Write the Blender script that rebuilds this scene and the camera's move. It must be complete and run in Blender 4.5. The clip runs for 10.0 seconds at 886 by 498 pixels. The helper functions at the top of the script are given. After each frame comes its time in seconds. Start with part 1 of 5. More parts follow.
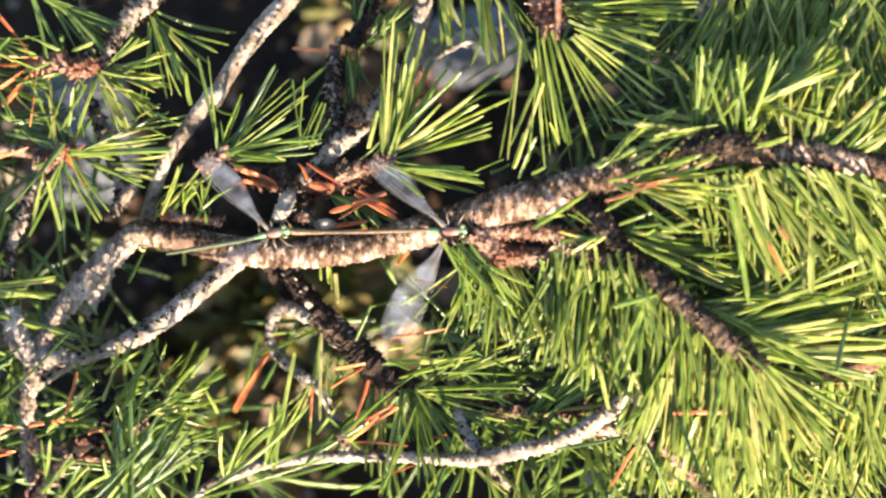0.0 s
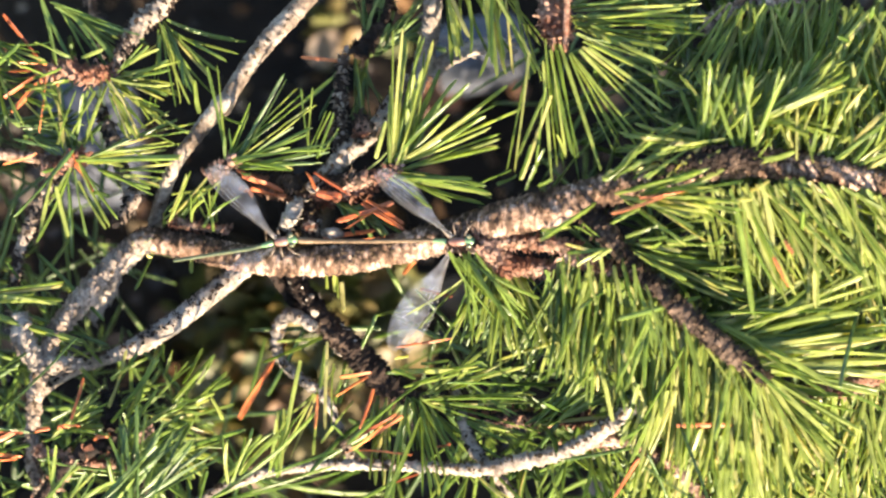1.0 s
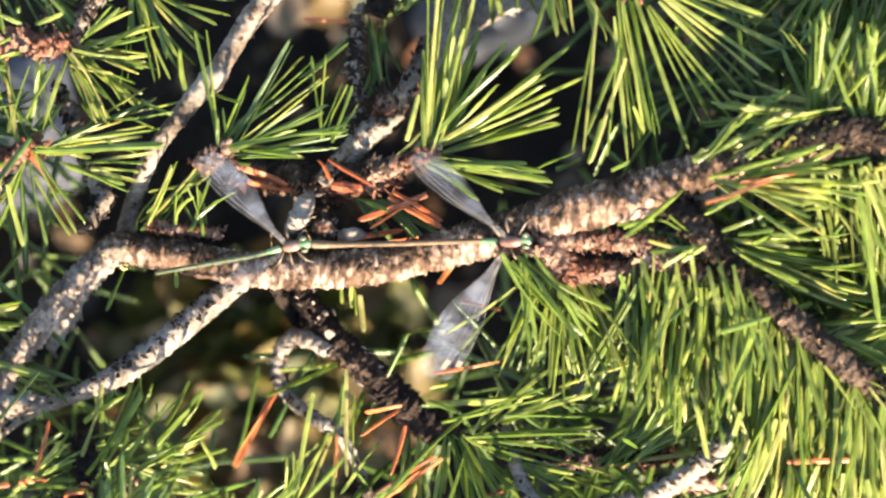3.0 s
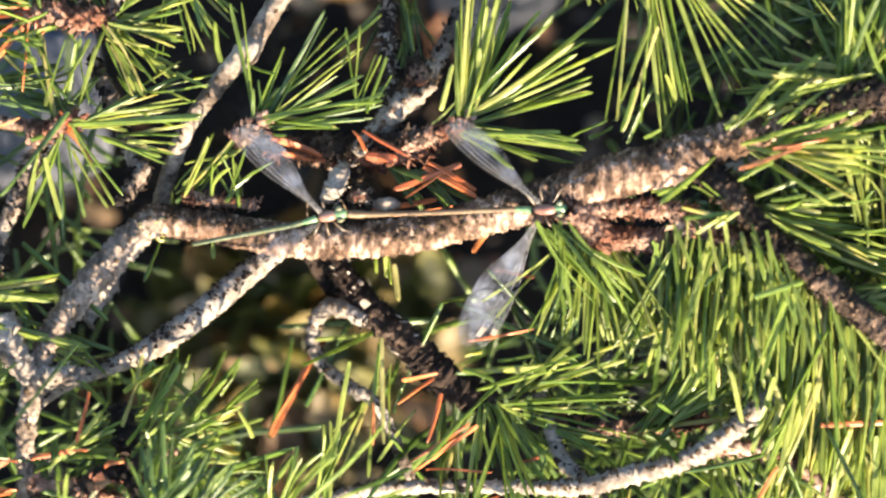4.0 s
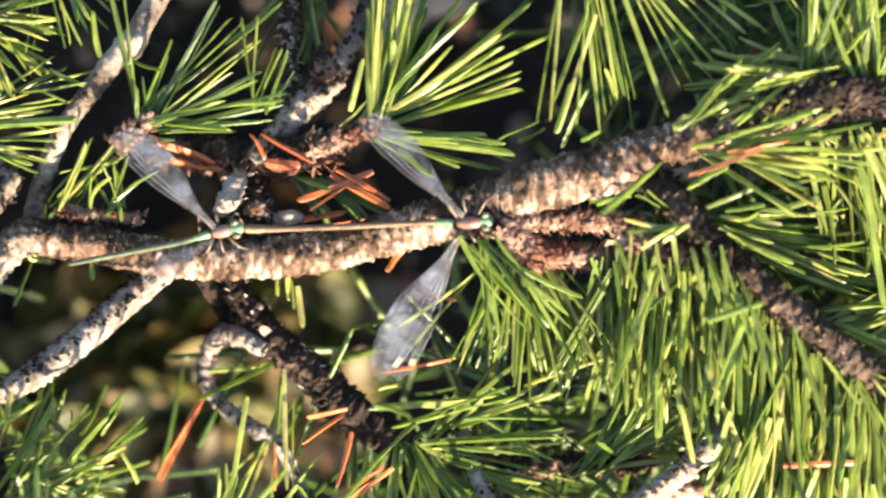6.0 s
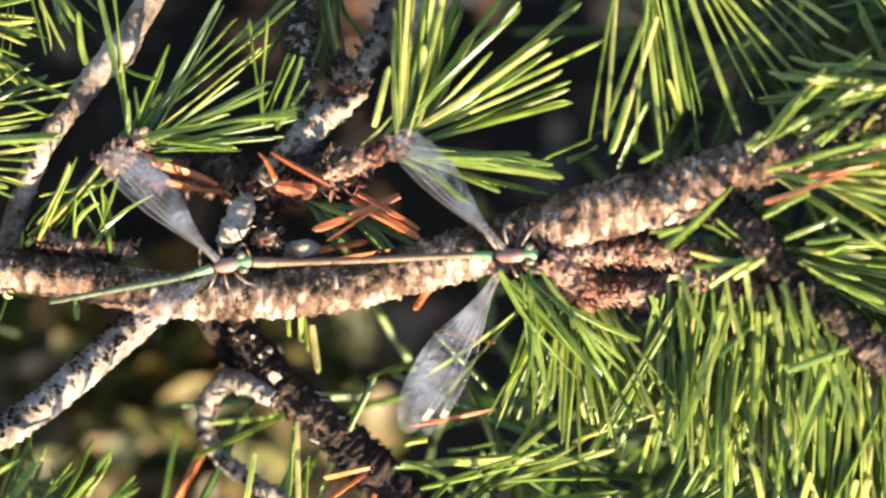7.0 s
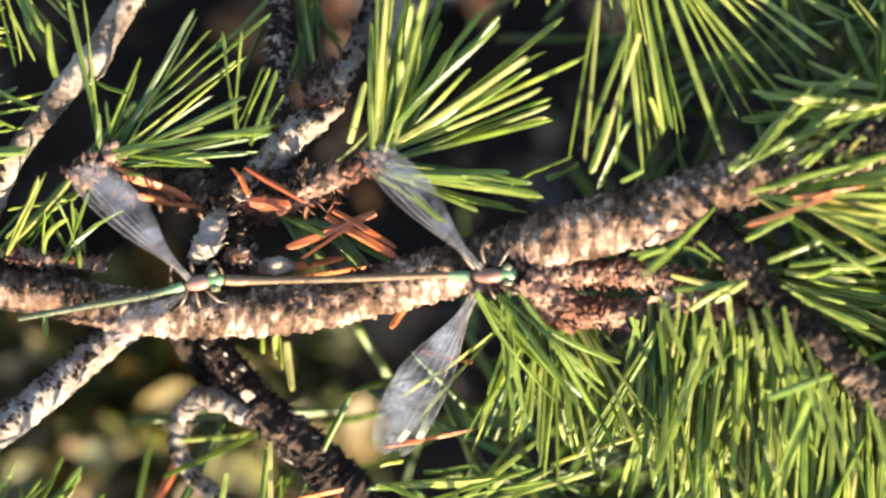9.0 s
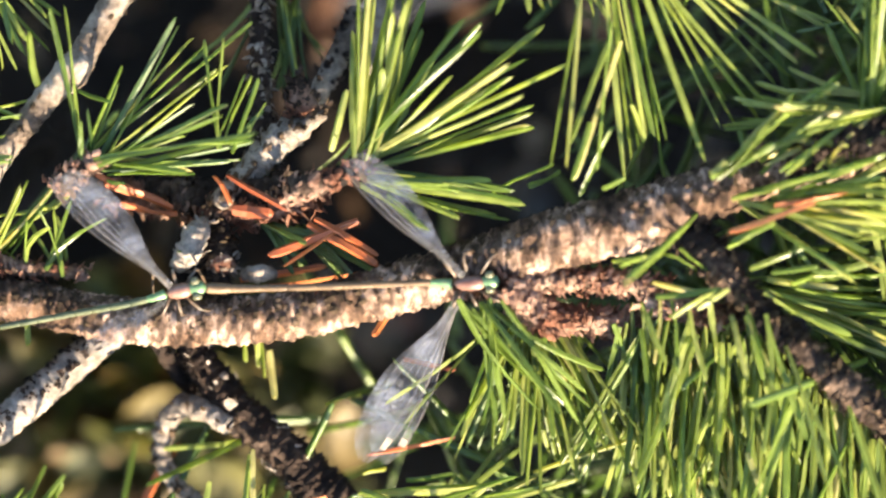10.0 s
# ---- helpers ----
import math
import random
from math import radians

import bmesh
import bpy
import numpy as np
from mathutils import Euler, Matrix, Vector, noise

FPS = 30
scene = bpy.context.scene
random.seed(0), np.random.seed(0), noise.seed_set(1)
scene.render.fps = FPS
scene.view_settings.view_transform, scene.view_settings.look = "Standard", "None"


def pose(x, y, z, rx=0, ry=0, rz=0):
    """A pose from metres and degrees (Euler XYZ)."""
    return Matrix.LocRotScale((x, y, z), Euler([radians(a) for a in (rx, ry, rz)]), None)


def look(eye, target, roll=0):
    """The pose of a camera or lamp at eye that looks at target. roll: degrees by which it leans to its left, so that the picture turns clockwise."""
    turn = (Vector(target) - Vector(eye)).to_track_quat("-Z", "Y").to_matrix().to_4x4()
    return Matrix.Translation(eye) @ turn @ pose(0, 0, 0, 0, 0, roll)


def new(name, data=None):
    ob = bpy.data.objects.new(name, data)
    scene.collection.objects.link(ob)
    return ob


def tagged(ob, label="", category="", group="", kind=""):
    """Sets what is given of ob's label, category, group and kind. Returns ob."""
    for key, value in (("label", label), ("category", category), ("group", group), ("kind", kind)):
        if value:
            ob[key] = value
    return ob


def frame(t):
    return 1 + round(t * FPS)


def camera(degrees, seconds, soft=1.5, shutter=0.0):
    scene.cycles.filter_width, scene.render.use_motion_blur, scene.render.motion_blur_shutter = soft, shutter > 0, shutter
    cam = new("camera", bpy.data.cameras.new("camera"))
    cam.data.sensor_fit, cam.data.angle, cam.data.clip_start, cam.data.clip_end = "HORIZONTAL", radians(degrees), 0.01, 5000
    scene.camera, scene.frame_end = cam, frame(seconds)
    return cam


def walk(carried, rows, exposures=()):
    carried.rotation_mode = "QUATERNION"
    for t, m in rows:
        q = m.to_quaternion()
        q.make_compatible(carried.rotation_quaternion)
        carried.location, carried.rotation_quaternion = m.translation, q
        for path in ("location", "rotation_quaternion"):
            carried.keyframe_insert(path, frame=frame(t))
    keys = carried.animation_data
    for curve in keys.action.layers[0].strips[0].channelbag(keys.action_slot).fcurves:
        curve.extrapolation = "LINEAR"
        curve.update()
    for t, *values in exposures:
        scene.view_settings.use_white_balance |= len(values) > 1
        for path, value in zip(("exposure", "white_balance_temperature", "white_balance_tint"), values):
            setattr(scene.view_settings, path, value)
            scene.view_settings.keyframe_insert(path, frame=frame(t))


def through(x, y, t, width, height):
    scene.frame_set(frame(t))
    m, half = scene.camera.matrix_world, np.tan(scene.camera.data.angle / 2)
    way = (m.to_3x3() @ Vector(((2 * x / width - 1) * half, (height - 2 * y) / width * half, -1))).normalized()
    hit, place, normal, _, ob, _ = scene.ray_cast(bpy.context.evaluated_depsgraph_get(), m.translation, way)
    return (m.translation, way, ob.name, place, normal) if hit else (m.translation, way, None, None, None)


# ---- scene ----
cam = camera(5.2, 10.0, soft=2.4, shutter=0.3)
walk(cam, [
    (0.0, pose(0.0046, -0.1748, 1.9688, 5.316, 0.160, -0.596)),
    (0.5, pose(0.0106, -0.1636, 1.9716, 4.992, 0.247, -0.070)),
    (1.0, pose(0.0000, -0.1631, 1.9768, 4.999, -0.000, 0.000)),
    (1.5, pose(0.0175, -0.0993, 1.8354, 3.349, 0.501, -0.930)),
    (2.0, pose(-0.0196, -0.0539, 1.6032, 2.357, -0.482, -1.362)),
    (2.2, pose(-0.0220, -0.0446, 1.6013, 2.032, -0.533, -1.514)),
    (2.75, pose(-0.0910, -0.0986, 1.6097, 4.034, -3.042, -2.123)),
    (3.3, pose(-0.1601, -0.1527, 1.6180, 5.884, -5.639, -1.132)),
    (3.5, pose(-0.1585, -0.1512, 1.6028, 5.950, -5.474, -2.017)),
    (4.0, pose(-0.1674, -0.1450, 1.6254, 5.514, -5.591, -2.305)),
    (4.5, pose(-0.1354, -0.1696, 1.6042, 6.436, -4.574, -2.333)),
    (5.0, pose(-0.0911, -0.1432, 1.6294, 5.427, -3.208, -2.577)),
    (5.2, pose(-0.1213, -0.1712, 1.6244, 6.511, -4.177, -2.554)),
    (5.75, pose(-0.1433, -0.1439, 1.5000, 6.013, -5.503, -2.396)),
    (6.3, pose(-0.1653, -0.1165, 1.3756, 5.503, -7.003, -3.008)),
    (6.5, pose(-0.1574, -0.1109, 1.3149, 5.496, -6.916, -2.912)),
    (7.0, pose(-0.1499, -0.0837, 1.2712, 4.548, -6.908, -2.692)),
    (7.5, pose(-0.1409, -0.0749, 1.2444, 4.258, -6.724, -2.569)),
    (8.0, pose(-0.1535, -0.0790, 1.2406, 4.358, -7.229, -2.818)),
    (8.5, pose(-0.1491, -0.0690, 1.2413, 4.021, -6.997, -2.548)),
    (9.0, pose(-0.1303, -0.0534, 1.2505, 3.147, -6.297, -2.207)),
    (9.5, pose(-0.1263, -0.0597, 1.2508, 3.358, -6.077, -1.997)),
    (10.0, pose(-0.1245, -0.0539, 1.2509, 3.216, -6.107, -2.295)),
])

# ---- sky, sun ----
SUN_WAY = Vector((0.30, -0.88, 0.38)).normalized()  # towards the sun
world = bpy.data.worlds.new("sky")
scene.world = world
world.use_nodes = True
sky = world.node_tree.nodes.new("ShaderNodeTexSky")
sky.sky_type, sky.sun_disc = "NISHITA", False
sky.sun_elevation = math.asin(SUN_WAY.z)
sky.sun_rotation = math.atan2(SUN_WAY.x, SUN_WAY.y)
backg = world.node_tree.nodes["Background"]
backg.inputs["Strength"].default_value = 0.098
world.node_tree.links.new(sky.outputs[0], backg.inputs["Color"])
sun = new("sun", bpy.data.lights.new("sun", "SUN"))
sun.data.energy, sun.data.angle, sun.data.color = 4.9, radians(0.53), (1.0, 0.825, 0.61)
sun.matrix_world = look(SUN_WAY * 5, (0, 0, 0))
scene.view_settings.exposure = 2.69

# ---- the spray's own axes: across, up along the spray, and out of it towards the sun's side ----
UNIT = 0.17 / 1568
RISE = 0.0006
SPRAY = Matrix(((1, 0, 0, 0), (0, 0.99619, -0.08716, 0), (0, 0.08716, 0.99619, 0.112), (0, 0, 0, 1)))


def at(x, y, h=0.0):
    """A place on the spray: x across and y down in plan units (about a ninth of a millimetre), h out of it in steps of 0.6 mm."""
    return Vector(((x - 784) * UNIT, (441 - y) * UNIT, h * RISE))


# lens focus rests in the main stem
focus = new("focus_point")
focus.matrix_world = SPRAY @ Matrix.Translation(at(700, 400, -11))
cam.data.dof.use_dof, cam.data.dof.focus_object, cam.data.dof.aperture_fstop = True, focus, 9.0


# ---- materials ----
def material(name, rough=0.6, metal=0.0, spec=0.5):
    m = bpy.data.materials.new(name)
    m.use_nodes = True
    b = m.node_tree.nodes["Principled BSDF"]
    b.inputs["Roughness"].default_value = rough
    b.inputs["Metallic"].default_value = metal
    b.inputs["Specular IOR Level"].default_value = spec
    return m, m.node_tree, b


def node(tree, kind, **values):
    n = tree.nodes.new(kind)
    for key, value in values.items():
        n.inputs[key.replace("_", " ")].default_value = value
    return n


def ramp(tree, source, stops):
    r = tree.nodes.new("ShaderNodeValToRGB")
    r.color_ramp.elements[0].position, r.color_ramp.elements[0].color = stops[0][0], (*stops[0][1], 1)
    r.color_ramp.elements[1].position, r.color_ramp.elements[1].color = stops[-1][0], (*stops[-1][1], 1)
    for place, colour in stops[1:-1]:
        e = r.color_ramp.elements.new(place)
        e.color = (*colour, 1)
    tree.links.new(source, r.inputs[0])
    return r.outputs[0]


def blend(tree, factor, a, b, mode="MIX"):
    n = tree.nodes.new("ShaderNodeMix")
    n.data_type, n.blend_type = "RGBA", mode
    for socket, value in ((n.inputs[0], factor), (n.inputs[6], a), (n.inputs[7], b)):
        if isinstance(value, (int, float)):
            socket.default_value = value
        elif isinstance(value, tuple):
            socket.default_value = (*value, 1)
        else:
            tree.links.new(value, socket)
    return n.outputs[2]


def noise_out(tree, scale, detail=4.0, rough=0.6, coords="Object"):
    c = tree.nodes.new("ShaderNodeTexCoord")
    n = node(tree, "ShaderNodeTexNoise", Scale=scale, Detail=detail, Roughness=rough)
    tree.links.new(c.outputs[coords], n.inputs["Vector"])
    return n.outputs["Fac"]


def relief(tree, bsdf, height, strength, distance):
    b = node(tree, "ShaderNodeBump", Strength=strength, Distance=distance)
    tree.links.new(height, b.inputs["Height"])
    tree.links.new(b.outputs[0], bsdf.inputs["Normal"])


def needle_material(name, stops, through=0.42, islands=False, rough=0.36):
    m, tree, b = material(name, rough, 0, 0.55)
    if islands:
        pick = tree.nodes.new("ShaderNodeNewGeometry").outputs["Random Per Island"]
    else:
        pick = tree.nodes.new("ShaderNodeObjectInfo").outputs["Random"]
    colour = ramp(tree, pick, stops)
    geo = tree.nodes.new("ShaderNodeNewGeometry")
    blotch = node(tree, "ShaderNodeTexNoise", Scale=260.0, Detail=3.0)
    tree.links.new(geo.outputs["Position"], blotch.inputs["Vector"])
    mottle = ramp(tree, blotch.outputs["Fac"], [(0.28, (0.58, 0.62, 0.5)), (0.72, (1.34, 1.27, 1.2))])
    colour = blend(tree, 1.0, colour, mottle, "MULTIPLY")
    tree.links.new(colour, b.inputs["Base Color"])
    grain = node(tree, "ShaderNodeTexNoise", Scale=1400.0, Detail=2.0)
    tree.links.new(geo.outputs["Position"], grain.inputs["Vector"])
    relief(tree, b, grain.outputs["Fac"], 0.25, 0.0003)
    glow = tree.nodes.new("ShaderNodeBsdfTranslucent")
    tree.links.new(blend(tree, 1.0, colour, (1.1, 1.12, 0.5), "MULTIPLY"), glow.inputs["Color"])
    mix = node(tree, "ShaderNodeMixShader", Fac=through)
    tree.links.new(b.outputs[0], mix.inputs[1])
    tree.links.new(glow.outputs[0], mix.inputs[2])
    tree.links.new(mix.outputs[0], tree.nodes["Material Output"].inputs["Surface"])
    return m


GREEN = [(0.0, (0.09, 0.145, 0.025)), (0.3, (0.15, 0.225, 0.04)), (0.7, (0.23, 0.305, 0.068)), (0.93, (0.32, 0.355, 0.105)), (1.0, (0.4, 0.37, 0.14))]
YELLOWISH = [(0.0, (0.17, 0.225, 0.05)), (0.35, (0.28, 0.345, 0.09)), (0.75, (0.38, 0.43, 0.145)), (1.0, (0.56, 0.51, 0.27))]
# darker copy of the needle greens, with inner shade put into the colour
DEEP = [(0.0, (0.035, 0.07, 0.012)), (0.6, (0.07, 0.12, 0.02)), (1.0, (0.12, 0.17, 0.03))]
RUST = [(0.0, (0.24, 0.055, 0.014)), (0.6, (0.42, 0.11, 0.028)), (1.0, (0.5, 0.17, 0.055))]
MAT_GREEN = needle_material("pine_needle", GREEN, 0.55)
MAT_YELLOW = needle_material("pine_needle_light", YELLOWISH, 0.66)
MAT_DEEP = needle_material("pine_needle_shaded", DEEP, 0.15, False, 0.5)
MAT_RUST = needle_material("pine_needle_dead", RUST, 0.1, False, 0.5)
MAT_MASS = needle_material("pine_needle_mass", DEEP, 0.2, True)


def bark_material(name, dark, mid, pale, pale_share=0.5, scale=420.0, bars=0.0):
    m, tree, b = material(name, 0.85, 0, 0.25)
    big = noise_out(tree, scale * 0.35, 5.0, 0.65)
    fine = noise_out(tree, scale * 3.0, 6.0, 0.7)
    lo = 0.62 - 0.3 * pale_share
    c = ramp(tree, big, [(lo - 0.16, dark), (lo, mid), (lo + 0.14, pale)])
    c = blend(tree, 0.75, c, ramp(tree, fine, [(0.34, (0.35, 0.33, 0.3)), (0.62, (1.12, 1.1, 1.06))]), "MULTIPLY")
    if bars:  # leaf scars across the stem, darkened to add shade between leaf bases
        coords, stretch = tree.nodes.new("ShaderNodeTexCoord"), node(tree, "ShaderNodeMapping", Scale=(850.0, 300.0, 300.0))
        tree.links.new(coords.outputs["Object"], stretch.inputs["Vector"])
        scar_shade = node(tree, "ShaderNodeTexNoise", Scale=1.0, Detail=2.0, Distortion=0.6)
        tree.links.new(stretch.outputs[0], scar_shade.inputs["Vector"])
        c = blend(tree, bars, c, ramp(tree, scar_shade.outputs["Fac"], [(0.42, (0.2, 0.16, 0.13)), (0.58, (1.15, 1.12, 1.1))]), "MULTIPLY")
    tree.links.new(c, b.inputs["Base Color"])
    relief(tree, b, fine, 0.9, 0.001)
    return m


BARK = bark_material("bark_tan", (0.035, 0.021, 0.012), (0.165, 0.1, 0.064), (0.48, 0.355, 0.285), 0.57, 420.0, 0.85)
BARK_GREY = bark_material("bark_grey", (0.06, 0.042, 0.03), (0.2, 0.155, 0.12), (0.38, 0.325, 0.27), 0.55)
BARK_LIMB = bark_material("bark_limb", (0.06, 0.042, 0.03), (0.22, 0.17, 0.13), (0.4, 0.33, 0.27), 0.62, 420.0, 0.5)
BARK_PALE = bark_material("bark_pale", (0.09, 0.065, 0.05), (0.24, 0.2, 0.165), (0.37, 0.325, 0.28), 0.65)
BARK_BROWN = bark_material("bark_brown", (0.025, 0.015, 0.008), (0.065, 0.042, 0.021), (0.2, 0.135, 0.092), 0.38)
BARK_DARK = bark_material("bark_dark", (0.008, 0.005, 0.004), (0.035, 0.021, 0.014), (0.15, 0.105, 0.078), 0.28)
BARK_RED = bark_material("bark_red", (0.09, 0.03, 0.018), (0.2, 0.085, 0.05), (0.36, 0.23, 0.17), 0.55)


# ---- mesh helpers ----
def part(name, mesh, mat, parent, label="", kind=""):
    """One mesh object under a thing or under a part; places are those of the spray."""
    ob = new(name, mesh)
    if mat and not mesh.materials:
        mesh.materials.append(mat)
    ob.parent = parent
    if parent.type == "EMPTY":
        ob.matrix_basis = Matrix.Translation(-Vector(parent["base"]))
    return tagged(ob, label, kind=kind)


def thing(name, base, label, category, group=""):
    ob = new(name)
    ob.empty_display_size = 0.01
    ob["base"] = tuple(base)
    ob.matrix_world = SPRAY @ Matrix.Translation(base)
    return tagged(ob, label, category, group)


def mesh_of(name, verts, faces, smooth=True):
    me = bpy.data.meshes.new(name)
    me.from_pydata([tuple(v) for v in verts], [], faces)
    if smooth:
        me.polygons.foreach_set("use_smooth", [True] * len(me.polygons))
    me.update()
    return me


def spline(points, step):
    """Catmull-Rom through rows of numbers, resampled at about even steps of the first three."""
    p = np.array(points, float)
    p = np.vstack([2 * p[0] - p[1], p, 2 * p[-1] - p[-2]])
    out = []
    for i in range(1, len(p) - 2):
        n = max(2, int(np.linalg.norm(p[i + 1, :3] - p[i, :3]) / step))
        for k in range(n):
            t = k / n
            a, b, c, d = p[i - 1], p[i], p[i + 1], p[i + 2]
            out.append(0.5 * (2 * b + (c - a) * t + (2 * a - 5 * b + 4 * c - d) * t * t + (3 * b - a - 3 * c + d) * t**3))
    out.append(p[-2])
    return np.array(out)


def rails(c):
    """Tangents and two sideways axes along a line."""
    t = np.gradient(c, axis=0)
    t /= np.linalg.norm(t, axis=1)[:, None]
    n = np.zeros_like(t)
    side = np.cross(t[0], (0.13, 0.21, 0.97))
    for i in range(len(t)):
        side = side - t[i] * (side @ t[i])
        side /= np.linalg.norm(side)
        n[i] = side
    return t, n, np.cross(t, n)


def tube(points, around=10, step=0.0012, pegs=0.0, peg_len=0.0021, rough=0.06, seed=0, cap=True):
    """A tapered stem through rows of x, y, z, radius. pegs: the height of its scale-like leaf bases, by its radius."""
    row = spline(points, step)
    c, r = row[:, :3], row[:, 3]
    t, n, b = rails(c)
    s = np.concatenate([[0], np.cumsum(np.linalg.norm(np.diff(c, axis=0), axis=1))])
    th = np.linspace(0, 2 * np.pi, around, endpoint=False)
    rng = np.random.default_rng(seed)
    jit = rng.normal(0, rough, (len(c), around))
    jit = (jit + np.roll(jit, 1, 1) + np.roll(jit, 1, 0)) / 1.7
    bump = np.zeros((len(c), around))
    if pegs:
        mean = float(r.mean())
        wide = min(1.0, 0.0010 / mean + 0.1)  # half width of a leaf base, as an angle
        count = int(s[-1] * 2 * np.pi * mean / (peg_len * 1.1 * wide * mean * 1.0))
        for q in range(count):
            mid = s[-1] * (q + rng.uniform(-3, 3)) / count
            turn = q * 2.39996 + rng.normal(0, 0.22)
            size = peg_len * rng.uniform(0.75, 1.5)
            lo, hi = np.searchsorted(s, (mid - size, mid + size * 0.4))
            if hi <= lo:
                continue
            u = (s[lo:hi] - mid + size) / size
            rise = np.where(u < 1, u.clip(0, 1) ** 1.6, (1.4 - u).clip(0, 1) / 0.4)
            da = (th - turn + np.pi) % (2 * np.pi) - np.pi
            across = np.cos((da / wide).clip(-1, 1) * np.pi / 2) ** 0.8
            bump[lo:hi] = np.maximum(bump[lo:hi], rise[:, None] * across[None] * rng.uniform(0.35, 1.25))
    rr = r[:, None] * (1 + jit - 0.3 * pegs) + np.minimum(r[:, None], 0.0026) * pegs * bump * 1.25
    v = c[:, None] + rr[..., None] * (np.cos(th)[None, :, None] * n[:, None] + np.sin(th)[None, :, None] * b[:, None])
    verts = v.reshape(-1, 3).tolist()
    m = around
    faces = [(i * m + j, i * m + (j + 1) % m, (i + 1) * m + (j + 1) % m, (i + 1) * m + j) for i in range(len(c) - 1) for j in range(m)]
    if cap:
        verts += [c[0].tolist(), (c[-1] + t[-1] * r[-1] * 0.4).tolist()]
        a, z, last = len(verts) - 2, len(verts) - 1, (len(c) - 1) * m
        faces += [(a, (j + 1) % m, j) for j in range(m)] + [(z, last + j, last + (j + 1) % m) for j in range(m)]
    return verts, faces


def line(*rows):
    """Rows of x, y, h, radius in plan units to rows in metres."""
    return [(*at(x, y, h), r * UNIT) for x, y, h, r in rows]


def flakes(points, count, size, seed, lift=(15, 75), top=False):
    """Loose, curled scales standing off a stem: verts and faces."""
    row = spline(points, 0.002)
    c, r = row[:, :3], row[:, 3]
    t, n, b = rails(c)
    rng = np.random.default_rng(seed)
    verts, faces = [], []
    for _ in range(count):
        i = rng.integers(0, len(c))
        a = rng.uniform(0, 2 * np.pi)
        out = np.cos(a) * n[i] + np.sin(a) * b[i]
        if top and out[1] < rng.uniform(-0.3, 0.5):
            out = out * (1, -1, 1)
            out = out - t[i] * (out @ t[i])
            out = out / np.linalg.norm(out)
        side = np.cross(t[i], out)
        l = size * rng.uniform(0.3, 0.95)
        w = l * rng.uniform(0.2, 0.5)
        e = np.radians(rng.uniform(*lift))
        way = np.cos(e) * t[i] * rng.choice([1, 1, -1]) + np.sin(e) * out
        foot = c[i] + out * r[i] * 0.93 + t[i] * rng.uniform(-0.001, 0.001)
        nrm = np.cross(side, way)
        k = len(verts)
        mid = foot + way * l * 0.6 + nrm * l * 0.12
        tip = foot + way * l + nrm * l * rng.uniform(-0.1, 0.35)
        verts += [foot - side * w, foot + side * w, mid + side * w * 0.9, mid - side * w * 0.9, tip + side * w * 0.4, tip - side * w * 0.5, mid + nrm * w * 0.5, foot + nrm * w * 0.5]
        faces += [(k, k + 1, k + 2, k + 3), (k + 3, k + 2, k + 4, k + 5), (k, k + 3, k + 6, k + 7), (k + 1, k + 7, k + 6, k + 2), (k + 3, k + 5, k + 6), (k + 2, k + 6, k + 4), (k + 5, k + 4, k + 6)]
    return verts, faces


def stem(name, parent, rows, mat, pegs=0.22, around=16, flake=0, flake_size=0.0016, flake_mat=None, seed=1, label="", lift=(15, 75), top=False):
    pts = line(*rows)
    ob = part(name, mesh_of(name, *tube(pts, around, 0.00022 if pegs else 0.001, pegs, 0.0013, 0.03, seed)), mat, parent, label)
    if flake:
        part("loose_bark", mesh_of("loose_bark", *flakes(pts, int(flake * 1.8), flake_size, seed + 50, lift, top), False), flake_mat or mat, ob, "loose curled bark scales", "stuff")
    return ob


# ---- needles: a few shared shapes, half round, slightly bowed, with a short sharp tip ----
def needle_shape(bow, twist, seed):
    rng = random.Random(seed)
    verts, faces = [], []
    stations = (0.0, 0.1, 0.35, 0.65, 0.9, 0.97)
    girth = (0.75, 0.95, 1.0, 0.98, 0.92, 0.6)
    kink = rng.uniform(-0.015, 0.015)
    section = ((1.0, 0.0), (0.62, 0.62), (-0.62, 0.62), (-1.0, 0.0), (0.0, -0.28))
    n = len(section)
    for i, s in enumerate(stations):
        y, z = bow * s * s, kink * math.sin(s * 5)
        c, d = math.cos(twist * s), math.sin(twist * s)
        for p, q in section:
            verts.append((s, y, z, (p * c - q * d) * girth[i], (p * d + q * c) * girth[i]))
    for i in range(len(stations) - 1):
        for j in range(n):
            faces.append((i * n + j, i * n + (j + 1) % n, i * n + n + (j + 1) % n, i * n + n + j))
    tip = len(verts)
    verts.append((1.0, bow, 0.0, 0.0, 0.0))
    k = (len(stations) - 1) * n
    faces += [(k + j, k + (j + 1) % n, tip) for j in range(n)]
    return verts, faces


SHAPES = [needle_shape(bow, tw, i) for i, (bow, tw) in enumerate(((0.0, 0.4), (0.05, 0.9), (-0.06, 1.4), (0.11, 0.2), (-0.12, 2.0), (0.03, 2.6), (0.18, 1.0), (-0.03, 0.6), (0.26, 0.5), (-0.22, 1.5)))]


def needle_meshes(name, mat, slender=0.022):
    """slender: half the thickness by the length, in the shared shape."""
    out = []
    for verts, faces in SHAPES:
        me = mesh_of(name, [(x, y + cy * slender, z + cz * slender) for x, y, z, cy, cz in verts], faces, False)
        me.materials.append(mat)
        out.append(me)
    return out


NEEDLES = {m: needle_meshes("needle", m) for m in (MAT_GREEN, MAT_YELLOW, MAT_DEEP, MAT_RUST)}
SLENDER = 0.022


